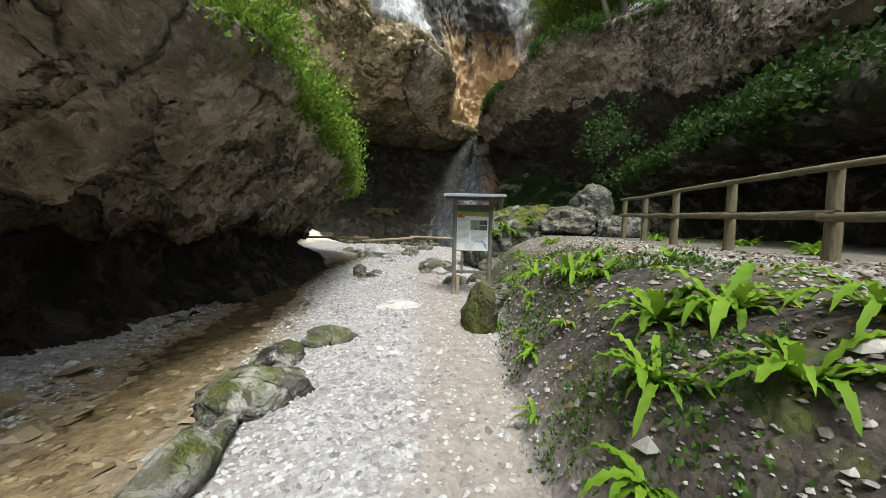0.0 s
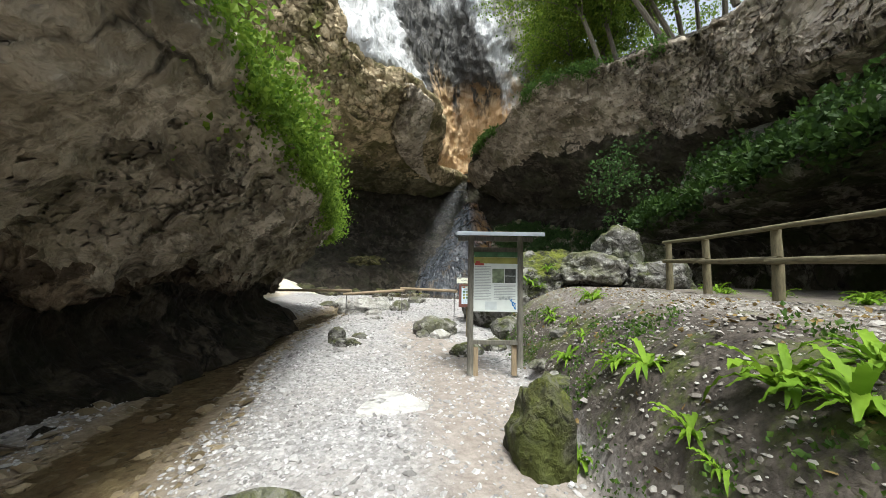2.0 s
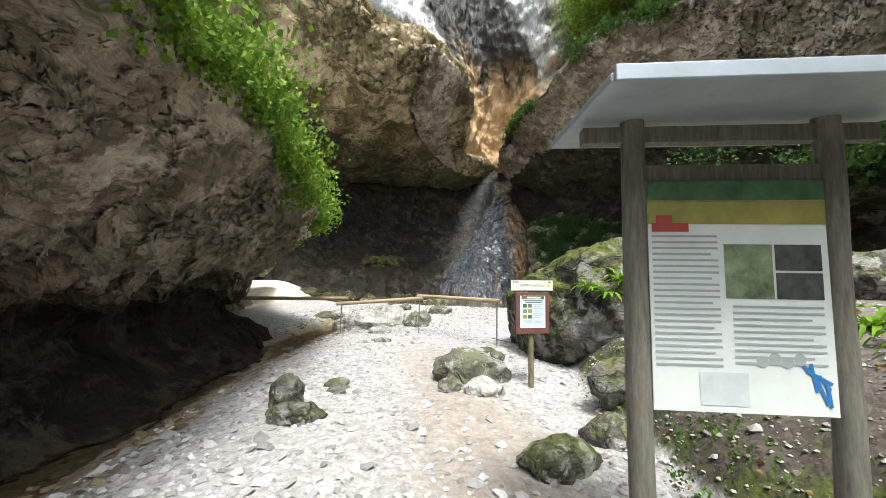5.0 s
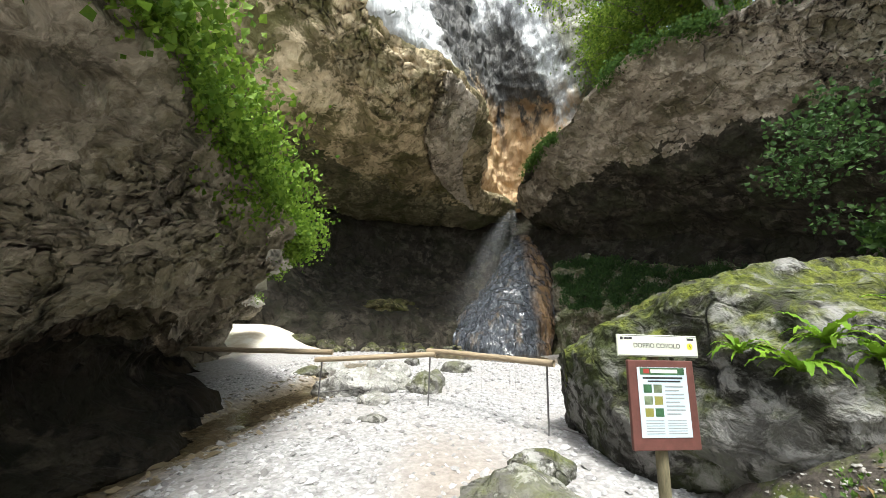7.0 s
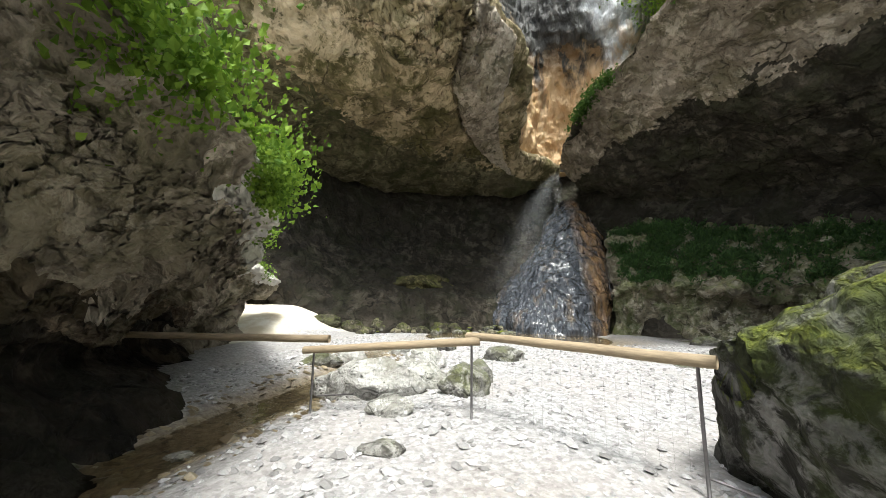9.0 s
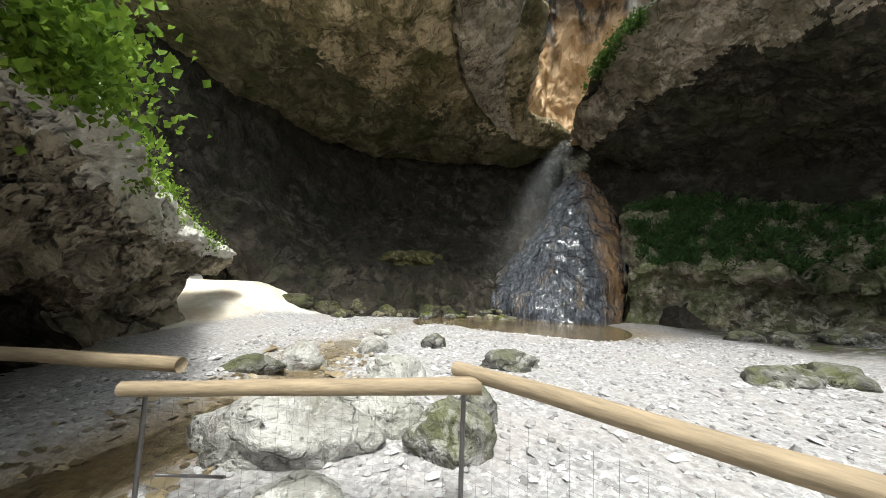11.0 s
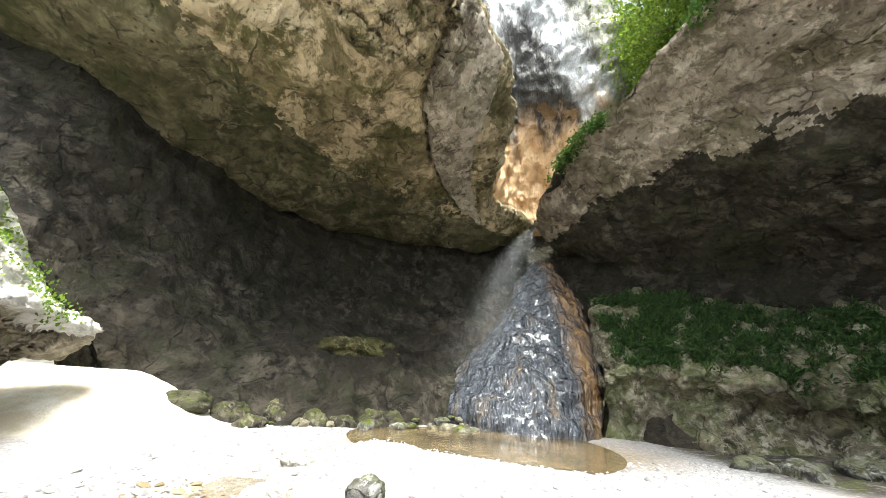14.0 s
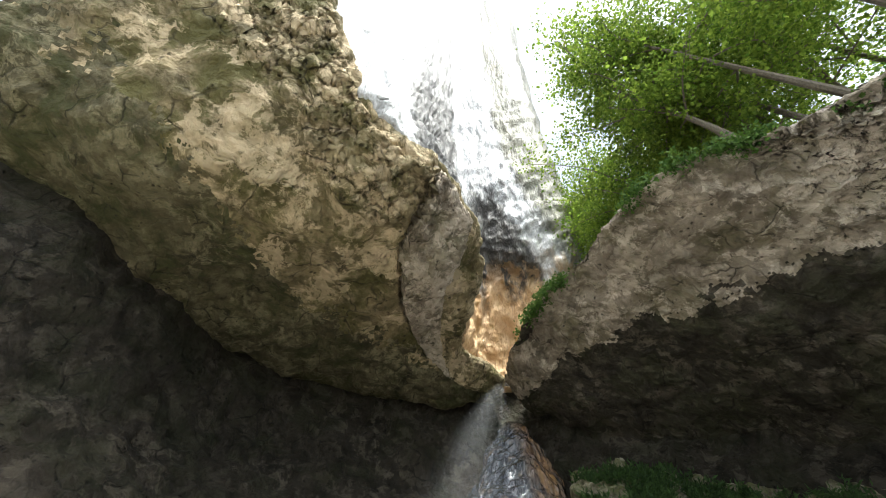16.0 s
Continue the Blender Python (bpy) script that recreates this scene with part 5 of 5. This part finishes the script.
# ---- plants ----
def leaf_mat(name, dark, light, shine=0.4, thin=0.35, single=False):
    def build(nt, b):
        if single:
            r = nt.nodes.new("ShaderNodeObjectInfo").outputs["Random"]
        else:
            r = nt.nodes.new("ShaderNodeNewGeometry").outputs["Random Per Island"]
        f = fac_noise(nt, place(nt), 9, 4, 0.6, 0.3, 0.7)
        c = mix(nt, calc(nt, "ADD", calc(nt, "MULTIPLY", r, 0.7), calc(nt, "MULTIPLY", f, 0.3)), dark, light)
        nt.links.new(c, b.inputs["Base Color"])
        b.inputs["Roughness"].default_value = shine + 0.2
        b.inputs["Specular IOR Level"].default_value = 0.2
        t = nt.nodes.new("ShaderNodeBsdfTranslucent")
        nt.links.new(c, t.inputs["Color"])
        m = nt.nodes.new("ShaderNodeMixShader")
        m.inputs[0].default_value = thin
        nt.links.new(b.outputs[0], m.inputs[1])
        nt.links.new(t.outputs[0], m.inputs[2])
        nt.links.new(m.outputs[0], nt.nodes["Material Output"].inputs["Surface"])
    return mat(name, build)


LEAF_FERN = leaf_mat("fern_green", (0.09, 0.19, 0.012), (0.22, 0.36, 0.03), 0.45, 0.3, True)
LEAF_CREST = leaf_mat("crest_green", (0.055, 0.13, 0.012), (0.27, 0.4, 0.05))
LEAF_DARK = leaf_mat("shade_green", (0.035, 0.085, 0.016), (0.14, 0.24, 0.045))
# darker leaf copy; the shade on the east ledge is put into its green
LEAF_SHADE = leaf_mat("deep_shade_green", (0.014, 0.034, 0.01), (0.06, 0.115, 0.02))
LEAF_LEDGE = leaf_mat("ledge_green", (0.022, 0.05, 0.018), (0.1, 0.18, 0.05))
LEAF_TREE = leaf_mat("tree_green", (0.05, 0.115, 0.016), (0.3, 0.4, 0.06), 0.5, 0.65)
LEAF_DRY = leaf_mat("dry_leaf", (0.1, 0.06, 0.025), (0.3, 0.22, 0.09), 0.7, 0.1)


def frond_mesh(length, width, rise, droop, seed):
    """A strap-shaped, wavy-edged frond along +x, with thickness in its folded midrib."""
    rs = np.random.RandomState(seed)
    n = 16
    k = np.linspace(0, 1, n)
    mid = np.stack([length * k * (1 - 0.12 * k), 0.06 * length * np.sin(k * 3 + rs.rand() * 6), length * (rise * k - droop * k ** 2.2)], -1)
    w = width * np.clip(np.sin(math.pi * np.clip(0.08 + 0.92 * k, 0, 1)) ** 0.45, 0.08, 1) * np.where(k > 0.9, 1 - (k - 0.9) * 7, 1)
    rows = []
    for s in (-1, -0.5, 0, 0.5, 1):
        ruffle = 0.45 * width * np.sin(k * (30 + 8 * rs.rand()) + rs.rand() * 6) * abs(s)
        edge = 1 + 0.12 * np.sin(k * 40 + rs.rand() * 6) * (abs(s) == 1)
        rows.append(mid + np.stack([0 * k, s * w * edge, ruffle + 0.22 * w * abs(s)], -1))
    g = np.stack(rows, 1)
    return grid_mesh("frond", g)


FRONDS = []
for i in range(9):
    r = random.Random(i)
    me = frond_mesh(1.0, 0.054 + 0.02 * r.random(), 0.5 + 0.5 * r.random(), 0.55 + 0.6 * r.random(), i)
    me.materials.append(LEAF_FERN)
    FRONDS.append(me)

# ferns: x, y, spread
FERNS = [(1.38, 2.17, 0.34), (1.63, 1.95, 0.38), (1.1, 1.75, 0.3), (1.4, 1.3, 0.3), (1.78, 1.4, 0.32), (0.92, 3.4, 0.26), (1.44, 3.86, 0.34), (1.6, 3.45, 0.36), (1.75, 4.02, 0.32), (1.5, 4.25, 0.38), (1.47, 5.4, 0.34),
         (1.2, 4.55, 0.24), (0.95, 3.9, 0.2), (0.93, 1.45, 0.3), (2.4, 3.66, 0.26), (1.12, 4.26, 0.16), (1.15, 3.16, 0.18), (1.57, 6.07, 0.26), (0.98, 5.7, 0.3), (2.3, 10.15, 0.28), (3.1, 9.95, 0.3), (2.2, 9.75, 0.26), (2.9, 9.35, 0.36),
         (1.86, 7.54, 0.22), (1.52, 7.34, 0.28), (2.2, 8.66, 0.2), (0.78, 2.7, 0.2), (5.9, 7.2, 0.3), (6.2, 8.8, 0.34), (5.6, 5.2, 0.32), (6.4, 10.4, 0.34), (6.6, 6.2, 0.4), (5.7, 3.6, 0.36), (6.0, 9.7, 0.28), (7.0, 8.0, 0.4), (6.9, 11.2, 0.36)]


def fern(x, y, z, size, seed, tilt=0.0, group="ferns on the bank"):
    r = random.Random(seed)
    ob = thing("fern", "bright green hart's-tongue fern with strap-shaped wavy fronds", "fern", (x, y, z), r.random() * 360, group)
    n = 19 + int(r.random() * 8)
    for i in range(n):
        f = attach("frond", FRONDS[(seed + i * 2) % 9], None, ob)
        s = size * (0.6 + 0.75 * r.random())
        f.matrix_basis = pose(0, 0, 0, 0, -25 * r.random() + 8, i * 360 / n + 25 * r.random()) @ Matrix.Diagonal((s, s * (0.9 + 0.4 * r.random()), s, 1))
    return ob


for i, (x, y, s) in enumerate(FERNS):
    fern(*at(x, y, 0.0), s, i)
for i, (u, v, s) in enumerate(((44, 34, 0.3), (54, 30, 0.32), (62, 34, 0.36), (72, 30, 0.34), (80, 26, 0.26), (92, 40, 0.28))):
    p = RIDGE[u, v]
    fern(p[0], p[1] - 0.02, p[2], s, 50 + i, group="ferns on the boulder")


for i, (u, v, s) in enumerate(((128, -10, 0.55), (146, -7, 0.6), (165, -12, 0.5), (188, -6, 0.5), (214, -9, 0.5), (246, -6, 0.45), (284, -8, 0.45), (326, -5, 0.4), (372, -6, 0.4), (408, -4, 0.4), (436, -5, 0.35))):
    p = WEST[u, v]
    fern(p[0] + 0.05, p[1], p[2] - 0.03, s, 70 + i, group="ferns on the rock's crest")


def leaf_cloud(name, base, way, size, material, label, category, parent=None, kind="stuff", seed=0, narrow=0.4):
    """Many small folded leaves: base points, leaf directions, sizes."""
    rs = np.random.RandomState(seed)
    n = len(base)
    way = way / np.maximum(np.linalg.norm(way, axis=1)[:, None], 1e-6)
    side = np.cross(way, rs.normal(size=(n, 3)))
    side /= np.maximum(np.linalg.norm(side, axis=1)[:, None], 1e-6)
    up = np.cross(side, way)
    L = size[:, None]
    v = np.stack([base, base + way * L * 0.45 + side * L * narrow + up * L * 0.12, base + way * L - up * L * 0.1, base + way * L * 0.45 - side * L * narrow + up * L * 0.12, base + way * L * 0.5], 1)
    i = np.arange(n)[:, None] * 5
    f = np.concatenate([i + (0, 1, 4), i + (1, 2, 4), i + (2, 3, 4), i + (3, 0, 4)], 1).reshape(-1, 3)
    me = bpy.data.meshes.new(name)
    me.from_pydata(v.reshape(-1, 3).tolist(), [], f.tolist())
    ob = attach(name, me, material, parent)
    return tagged(ob, label, category, kind=kind) if parent is None else ob


def clumps(points, norms, per, spread, seed, up=0.6, lift=0.5):
    rs = np.random.RandomState(seed)
    p = np.repeat(points, per, 0)
    n = np.repeat(norms, per, 0)
    off = rs.normal(size=p.shape) * spread
    out = n * np.abs(rs.normal(size=(len(p), 1))) * spread * lift
    way = n * 0.6 + np.array((0, 0, up)) + rs.normal(size=p.shape) * 0.7
    return p + off * (1, 1, 0.8) + out, way


def pick(g, us, vs, count, seed, gate=0.0, scale=0.7, sign=1):
    """Random places on a grid's stretch, gathered where a noise is high, with the surface's normals."""
    rs = np.random.RandomState(seed)
    n = normals(g, True) * sign
    u = rs.randint(us[0], us[1], count * 4)
    v = rs.randint(vs[0], vs[1], count * 4) % g.shape[1]
    p, m = g[u, v], n[u, v]
    keep = fbm(p, scale, 3, seed) > gate
    return p[keep][:count], m[keep][:count]


# crest of the west rock
p, n = pick(WEST, (100, 490), (-26, 6), 900, 1, -0.15)
b, w = clumps(p, np.abs(n) * (0.6, 0, 0.6) + (0.3, 0, 0.5), 30, 0.22, 2, lift=1.2)
leaf_cloud("crest_plants", b, w, np.random.RandomState(3).uniform(0.04, 0.125, len(b)), LEAF_CREST, "bright green herbs and small ferns along the rock's crest", "plants")
p, n = pick(WEST, (100, 480), (-6, 12), 420, 4, -0.05)
b, w = clumps(p, n * 0.6 + (0.3, 0, 0), 24, 0.13, 5, up=-0.5)
leaf_cloud("hanging_plants", b, w, np.random.RandomState(6).uniform(0.035, 0.09, len(b)), LEAF_CREST, "green plants hanging over the rock's edge", "plants")
p, n = pick(WEST, (480, 640), (-28, 4), 170, 7, 0.0)
b, w = clumps(p, np.abs(n) * 0.4 + (0, 0, 0.4), 22, 0.14, 8)
leaf_cloud("crest_plants", b, w, np.random.RandomState(9).uniform(0.04, 0.1, len(b)), LEAF_CREST, "low green plants on the sunlit end of the rock", "plants")
# tufa ledge
lv = 8 + 14 + 10 + 6
p, n = pick(LEDGE, (14, 150), (lv + 3, lv + 46), 1500, 10, -0.13, 0.8)
b, w = clumps(p, np.abs(n) * (0, 0, 1) + (0, -0.5, 0), 16, 0.14, 11, 0.3)
leaf_cloud("ledge_plants", b, w, np.random.RandomState(12).uniform(0.14, 0.34, len(b)), LEAF_LEDGE, "dark green ferns and ivy covering the ledge", "plants", narrow=0.16)
# east ledge
ev = 10 + 20 + 18
p, n = pick(EAST, (6, 180), (ev + 3, ev + 36), 520, 13, 0.02, 0.5)
b, w = clumps(p, np.abs(n) * (0, 0, 1) + (-0.4, 0, 0), 18, 0.24, 14, 0.3)
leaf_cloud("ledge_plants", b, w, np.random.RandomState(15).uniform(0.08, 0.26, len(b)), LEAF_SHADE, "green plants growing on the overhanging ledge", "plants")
# bush hanging before the hollow
rs = np.random.RandomState(43)
c = np.array((8.3, 18.0, 6.2)) + rs.normal(size=(55, 3)) * (0.55, 0.6, 0.9)
b, w = clumps(c, np.tile((-0.3, -0.3, 0.3), (len(c), 1)), 22, 0.22, 44, 0.1)
leaf_cloud("bush", b, w, rs.uniform(0.07, 0.2, len(b)), LEAF_LEDGE, "dark green bush hanging before the arch's dark hollow", "bush")
# slope outside
p, n = pick(SLOPE, (4, 86), (8, 56), 700, 40, -0.05, 0.3, -1)
b, w = clumps(p, n, 18, 0.4, 41)
leaf_cloud("slope_plants", b, w, np.random.RandomState(42).uniform(0.12, 0.3, len(b)), LEAF_TREE, "sunlit green bushes on the slope outside the gorge", "plants")
# rim of the east roof
p, n = pick(ROOF_EAST, (20, 300), (-14, 2), 320, 16, 0.08, 0.4)
b, w = clumps(p, np.abs(n) * (0, 0, 1), 20, 0.22, 17)
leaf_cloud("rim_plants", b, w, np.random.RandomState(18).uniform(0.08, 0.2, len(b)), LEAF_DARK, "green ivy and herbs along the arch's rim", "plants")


def tree(x, y, z, high, lean, seed, crown, leaves=7500):
    rs = np.random.RandomState(seed)
    ob = thing("tree", "leafy deciduous tree leaning over the cliff's edge", "tree", (x, y, z), 0, "trees on the cliff")
    bm_v, bm_f = [], []

    def limb(a, b, r0, r1, bow):
        k = np.linspace(0, 1, 9)
        mid = a + (b - a) * k[:, None] + np.array(bow) * np.sin(math.pi * k)[:, None]
        t = np.linspace(0, 2 * math.pi, 8, endpoint=False)
        r = (r0 + (r1 - r0) * k)[:, None]
        d = (b - a) / np.linalg.norm(b - a)
        s = np.cross(d, (0.3, 0.5, 0.81))
        s /= np.linalg.norm(s)
        q = np.cross(d, s)
        g = mid[:, None] + (r * np.cos(t))[..., None] * s + (r * np.sin(t))[..., None] * q
        o = len(bm_v)
        bm_v.extend(g.reshape(-1, 3).tolist())
        for i in range(8):
            for j in range(8):
                bm_f.append((o + i * 8 + j, o + i * 8 + (j + 1) % 8, o + i * 8 + 8 + (j + 1) % 8, o + i * 8 + 8 + j))
        return mid

    top = np.array((lean[0], lean[1], high))
    trunk = limb(np.zeros(3), top, 0.17, 0.05, rs.normal(size=3) * 0.4)
    tips = []
    for i in range(13):
        a = trunk[3 + i % 6]
        b = a + np.array((rs.normal() * crown, rs.normal() * crown, 0.3 + rs.rand() * crown * 0.9))
        m = limb(a, b, 0.055, 0.014, rs.normal(size=3) * 0.3)
        for q in m[3:]:
            tips.append(q)
            for _ in range(2):
                e = q + rs.normal(size=3) * 0.55
                limb(q, e, 0.012, 0.004, (0, 0, 0.05))
                tips.append(e)
    me = bpy.data.meshes.new("trunk")
    me.from_pydata(bm_v, [], bm_f)
    attach("trunk", me, BARK, ob, "grey trunk with thin limbs")
    tips = np.array(tips)
    c = tips[rs.randint(0, len(tips), leaves)]
    base = c + rs.normal(size=c.shape) * (0.55, 0.55, 0.4)
    way = rs.normal(size=c.shape) + (0, 0, -0.4)
    leaf_cloud("crown", base, way, rs.uniform(0.12, 0.27, leaves), LEAF_TREE, "", "", ob, seed=seed)
    return ob


# trees: x, y, z of the foot, height, lean
TREES = [(12.0, 24.0, 15.0, 9, (-3.5, -1.0), 2.4), (12.0, 30, 15.5, 9, (-1.5, 0), 2.2), (14, 28, 16, 11, (-3, 1), 2.6), (14.5, 22, 15.6, 10, (-5, 0), 2.6), (10.0, 22.6, 14.6, 10, (-3.0, 2.0), 2.2), (12.6, 20.5, 14.8, 11, (-5.0, 1.5), 2.6),
         (12.6, 33.0, 15, 11, (-0.5, 0), 2.2), (13, 34, 15.5, 12, (-1, 0), 2.6), (16, 25, 16, 13, (-6, -2), 3.0), (17, 31, 17, 14, (-3, 0), 3.0), (12.5, 38, 15, 14, (0, 0), 2.8), (15, 18.5, 15.5, 12, (-4, 0.5), 3.0), (18, 22.5, 17, 12, (-2, 0), 3.2), (20, 27, 17.5, 13, (-2, 0), 3.4), (13.0, 36.0, 19, 12, (-1.4, 0.5), 2.4), (21, 20, 17, 15, (-6, 0), 3.4), (17, 24.5, 16.5, 12, (-2, 0), 3.0), (22, 33, 17.5, 14, (-2, 0), 3.4), (18.5, 17, 16.5, 12, (-2, 1), 3.2)]
for i, (x, y, z, h, lean, crown) in enumerate(TREES):
    tree(x, y, z, h, lean, 70 + i, crown)


# ---- loose stones and litter ----
def pebble_mat(name, dark, light, rough=0.85):
    def build(nt, b):
        r = nt.nodes.new("ShaderNodeNewGeometry").outputs["Random Per Island"]
        c = mix(nt, r, dark, light)
        c = mix(nt, calc(nt, "MULTIPLY", fac_noise(nt, place(nt), 60, 3, 0.6, 0.3, 0.7), 0.35), c, tuple(k * 0.5 for k in dark))
        nt.links.new(c, b.inputs["Base Color"])
        b.inputs["Roughness"].default_value = rough
    return mat(name, build)


PEBBLE = pebble_mat("pale_pebble", (0.2, 0.192, 0.185), (0.66, 0.65, 0.65))
BED_PEBBLE = pebble_mat("stream_pebble", (0.1, 0.075, 0.04), (0.36, 0.29, 0.18), 0.35)
BANK_PEBBLE = pebble_mat("bank_pebble", (0.14, 0.12, 0.1), (0.5, 0.48, 0.44))


def pebbles(name, xy, size, material, label, seed, flat=0.5):
    rs = np.random.RandomState(seed)
    n = len(xy)
    z = height(xy[:, 0], xy[:, 1])
    z = z + 0.022 * ridged(np.stack([xy[:, 0], xy[:, 1], z], -1), 5.0, 3)
    corner = np.array([(1, 0, 0), (0.3, 0.95, 0.1), (-0.8, 0.6, 0), (-0.9, -0.5, 0.1), (0.2, -1, 0), (0.35, 0.2, 1), (-0.4, -0.1, 0.9), (0, 0, -1)])
    c = corner[None] * (1 + 0.45 * (rs.rand(n, 8, 3) - 0.5))
    c = c * size[:, None, None] * np.stack([1 + 0 * size, rs.uniform(0.55, 1, n), rs.uniform(0.6, 1.3, n) * flat], -1)[:, None]
    a = rs.rand(n) * 6.28
    ca, sa = np.cos(a)[:, None], np.sin(a)[:, None]
    x, y = c[..., 0] * ca - c[..., 1] * sa, c[..., 0] * sa + c[..., 1] * ca
    tilt = rs.normal(size=(n, 1)) * 0.25
    v = np.stack([x + xy[:, :1], y + xy[:, 1:], c[..., 2] + x * tilt + (z + size * 0.12)[:, None]], -1)
    f = np.array([(0, 1, 5), (1, 2, 6), (1, 6, 5), (2, 3, 6), (3, 4, 6), (4, 5, 6), (4, 0, 5), (1, 0, 7), (2, 1, 7), (3, 2, 7), (4, 3, 7), (0, 4, 7)])
    f = (np.arange(n)[:, None, None] * 8 + f[None]).reshape(-1, 3)
    me = bpy.data.meshes.new(name)
    me.from_pydata(v.reshape(-1, 3).tolist(), [], f.tolist())
    return tagged(attach(name, me, material), label, "pebbles", kind="stuff")


def strew(n, x0, x1, y0, y1, seed, test):
    rs = np.random.RandomState(seed)
    x, y = rs.uniform(x0, x1, n), y0 + (y1 - y0) * rs.rand(n) ** 1.25
    k = test(x, y, rs)
    return np.stack([x[k], y[k]], -1)


def on_path(x, y, rs):
    worn = np.exp(-((x - bend(y, [(0, 0.35), (5, 0.3), (8, 0.2), (12, -0.5), (16, -1.2)])) / bend(y, [(0, 0.45), (8, 0.9), (16, 0.7)])) ** 4) * (y < 16)
    return (x < bank_edge(y) + 0.15) & (np.abs(x - stream_x(y)) > np.where(y > 20.5, 0.12, 0.75)) & (rs.rand(len(x)) > 0.6 * worn)


rs = np.random.RandomState(21)
q = strew(26000, -5.5, 1.3, 0.9, 9.5, 22, on_path)
pebbles("path_gravel", q, rs.gamma(2.2, 0.006, len(q)) + 0.008, PEBBLE, "pale limestone gravel covering the path", 23)
q = strew(17000, -7.5, 6.5, 9.5, 29, 24, on_path)
pebbles("path_gravel", q, rs.gamma(2.2, 0.01, len(q)) + 0.014, PEBBLE, "pale limestone gravel before the cave", 25)
q = strew(6000, -6, -1, 0.5, 23, 26, lambda x, y, r: np.abs(x - stream_x(y)) < 1.15)
pebbles("stream_stones", q, rs.gamma(2.2, 0.018, len(q)) + 0.015, BED_PEBBLE, "flat brown stones in the stream bed", 27, 0.3)
q = strew(17000, 0.6, 5, 0.9, 13, 28, lambda x, y, r: x > bank_edge(y))
pebbles("bank_stones", q, rs.gamma(1.3, 0.007, len(q)) + 0.005, BANK_PEBBLE, "small limestone chips on the earth bank", 29, 0.6)
q = strew(900, 0.7, 4.6, 0.9, 13, 30, lambda x, y, r: x > bank_edge(y) + 0.1)
z = height(q[:, 0], q[:, 1]) + 0.025
leaf_cloud("leaf_litter", np.column_stack([q, z]), np.random.RandomState(31).normal(size=(len(q), 3)) * (1, 1, 0.12), np.random.RandomState(32).uniform(0.03, 0.09, len(q)), LEAF_DRY, "dry brown leaves lying on the bank", "leaf litter")
# small herbs on the bank
q = strew(1500, 0.7, 2.3, 1.0, 12.5, 34, lambda x, y, r: (x > bank_edge(y) + 0.05) & (fbm(np.stack([x, y, 0 * x], -1), 0.9, 3, 2.0) > 0.05))
p = np.column_stack([q, height(q[:, 0], q[:, 1])])
b, w = clumps(p, np.tile((0.0, 0.0, 1.0), (len(p), 1)), 12, 0.05, 35, 0.8)
b[:, 2] = np.maximum(b[:, 2], height(b[:, 0], b[:, 1]) + 0.003)
leaf_cloud("bank_herbs", b, w, np.random.RandomState(36).uniform(0.015, 0.05, len(b)), LEAF_DARK, "small green herbs and moss tufts on the earth bank", "herbs")
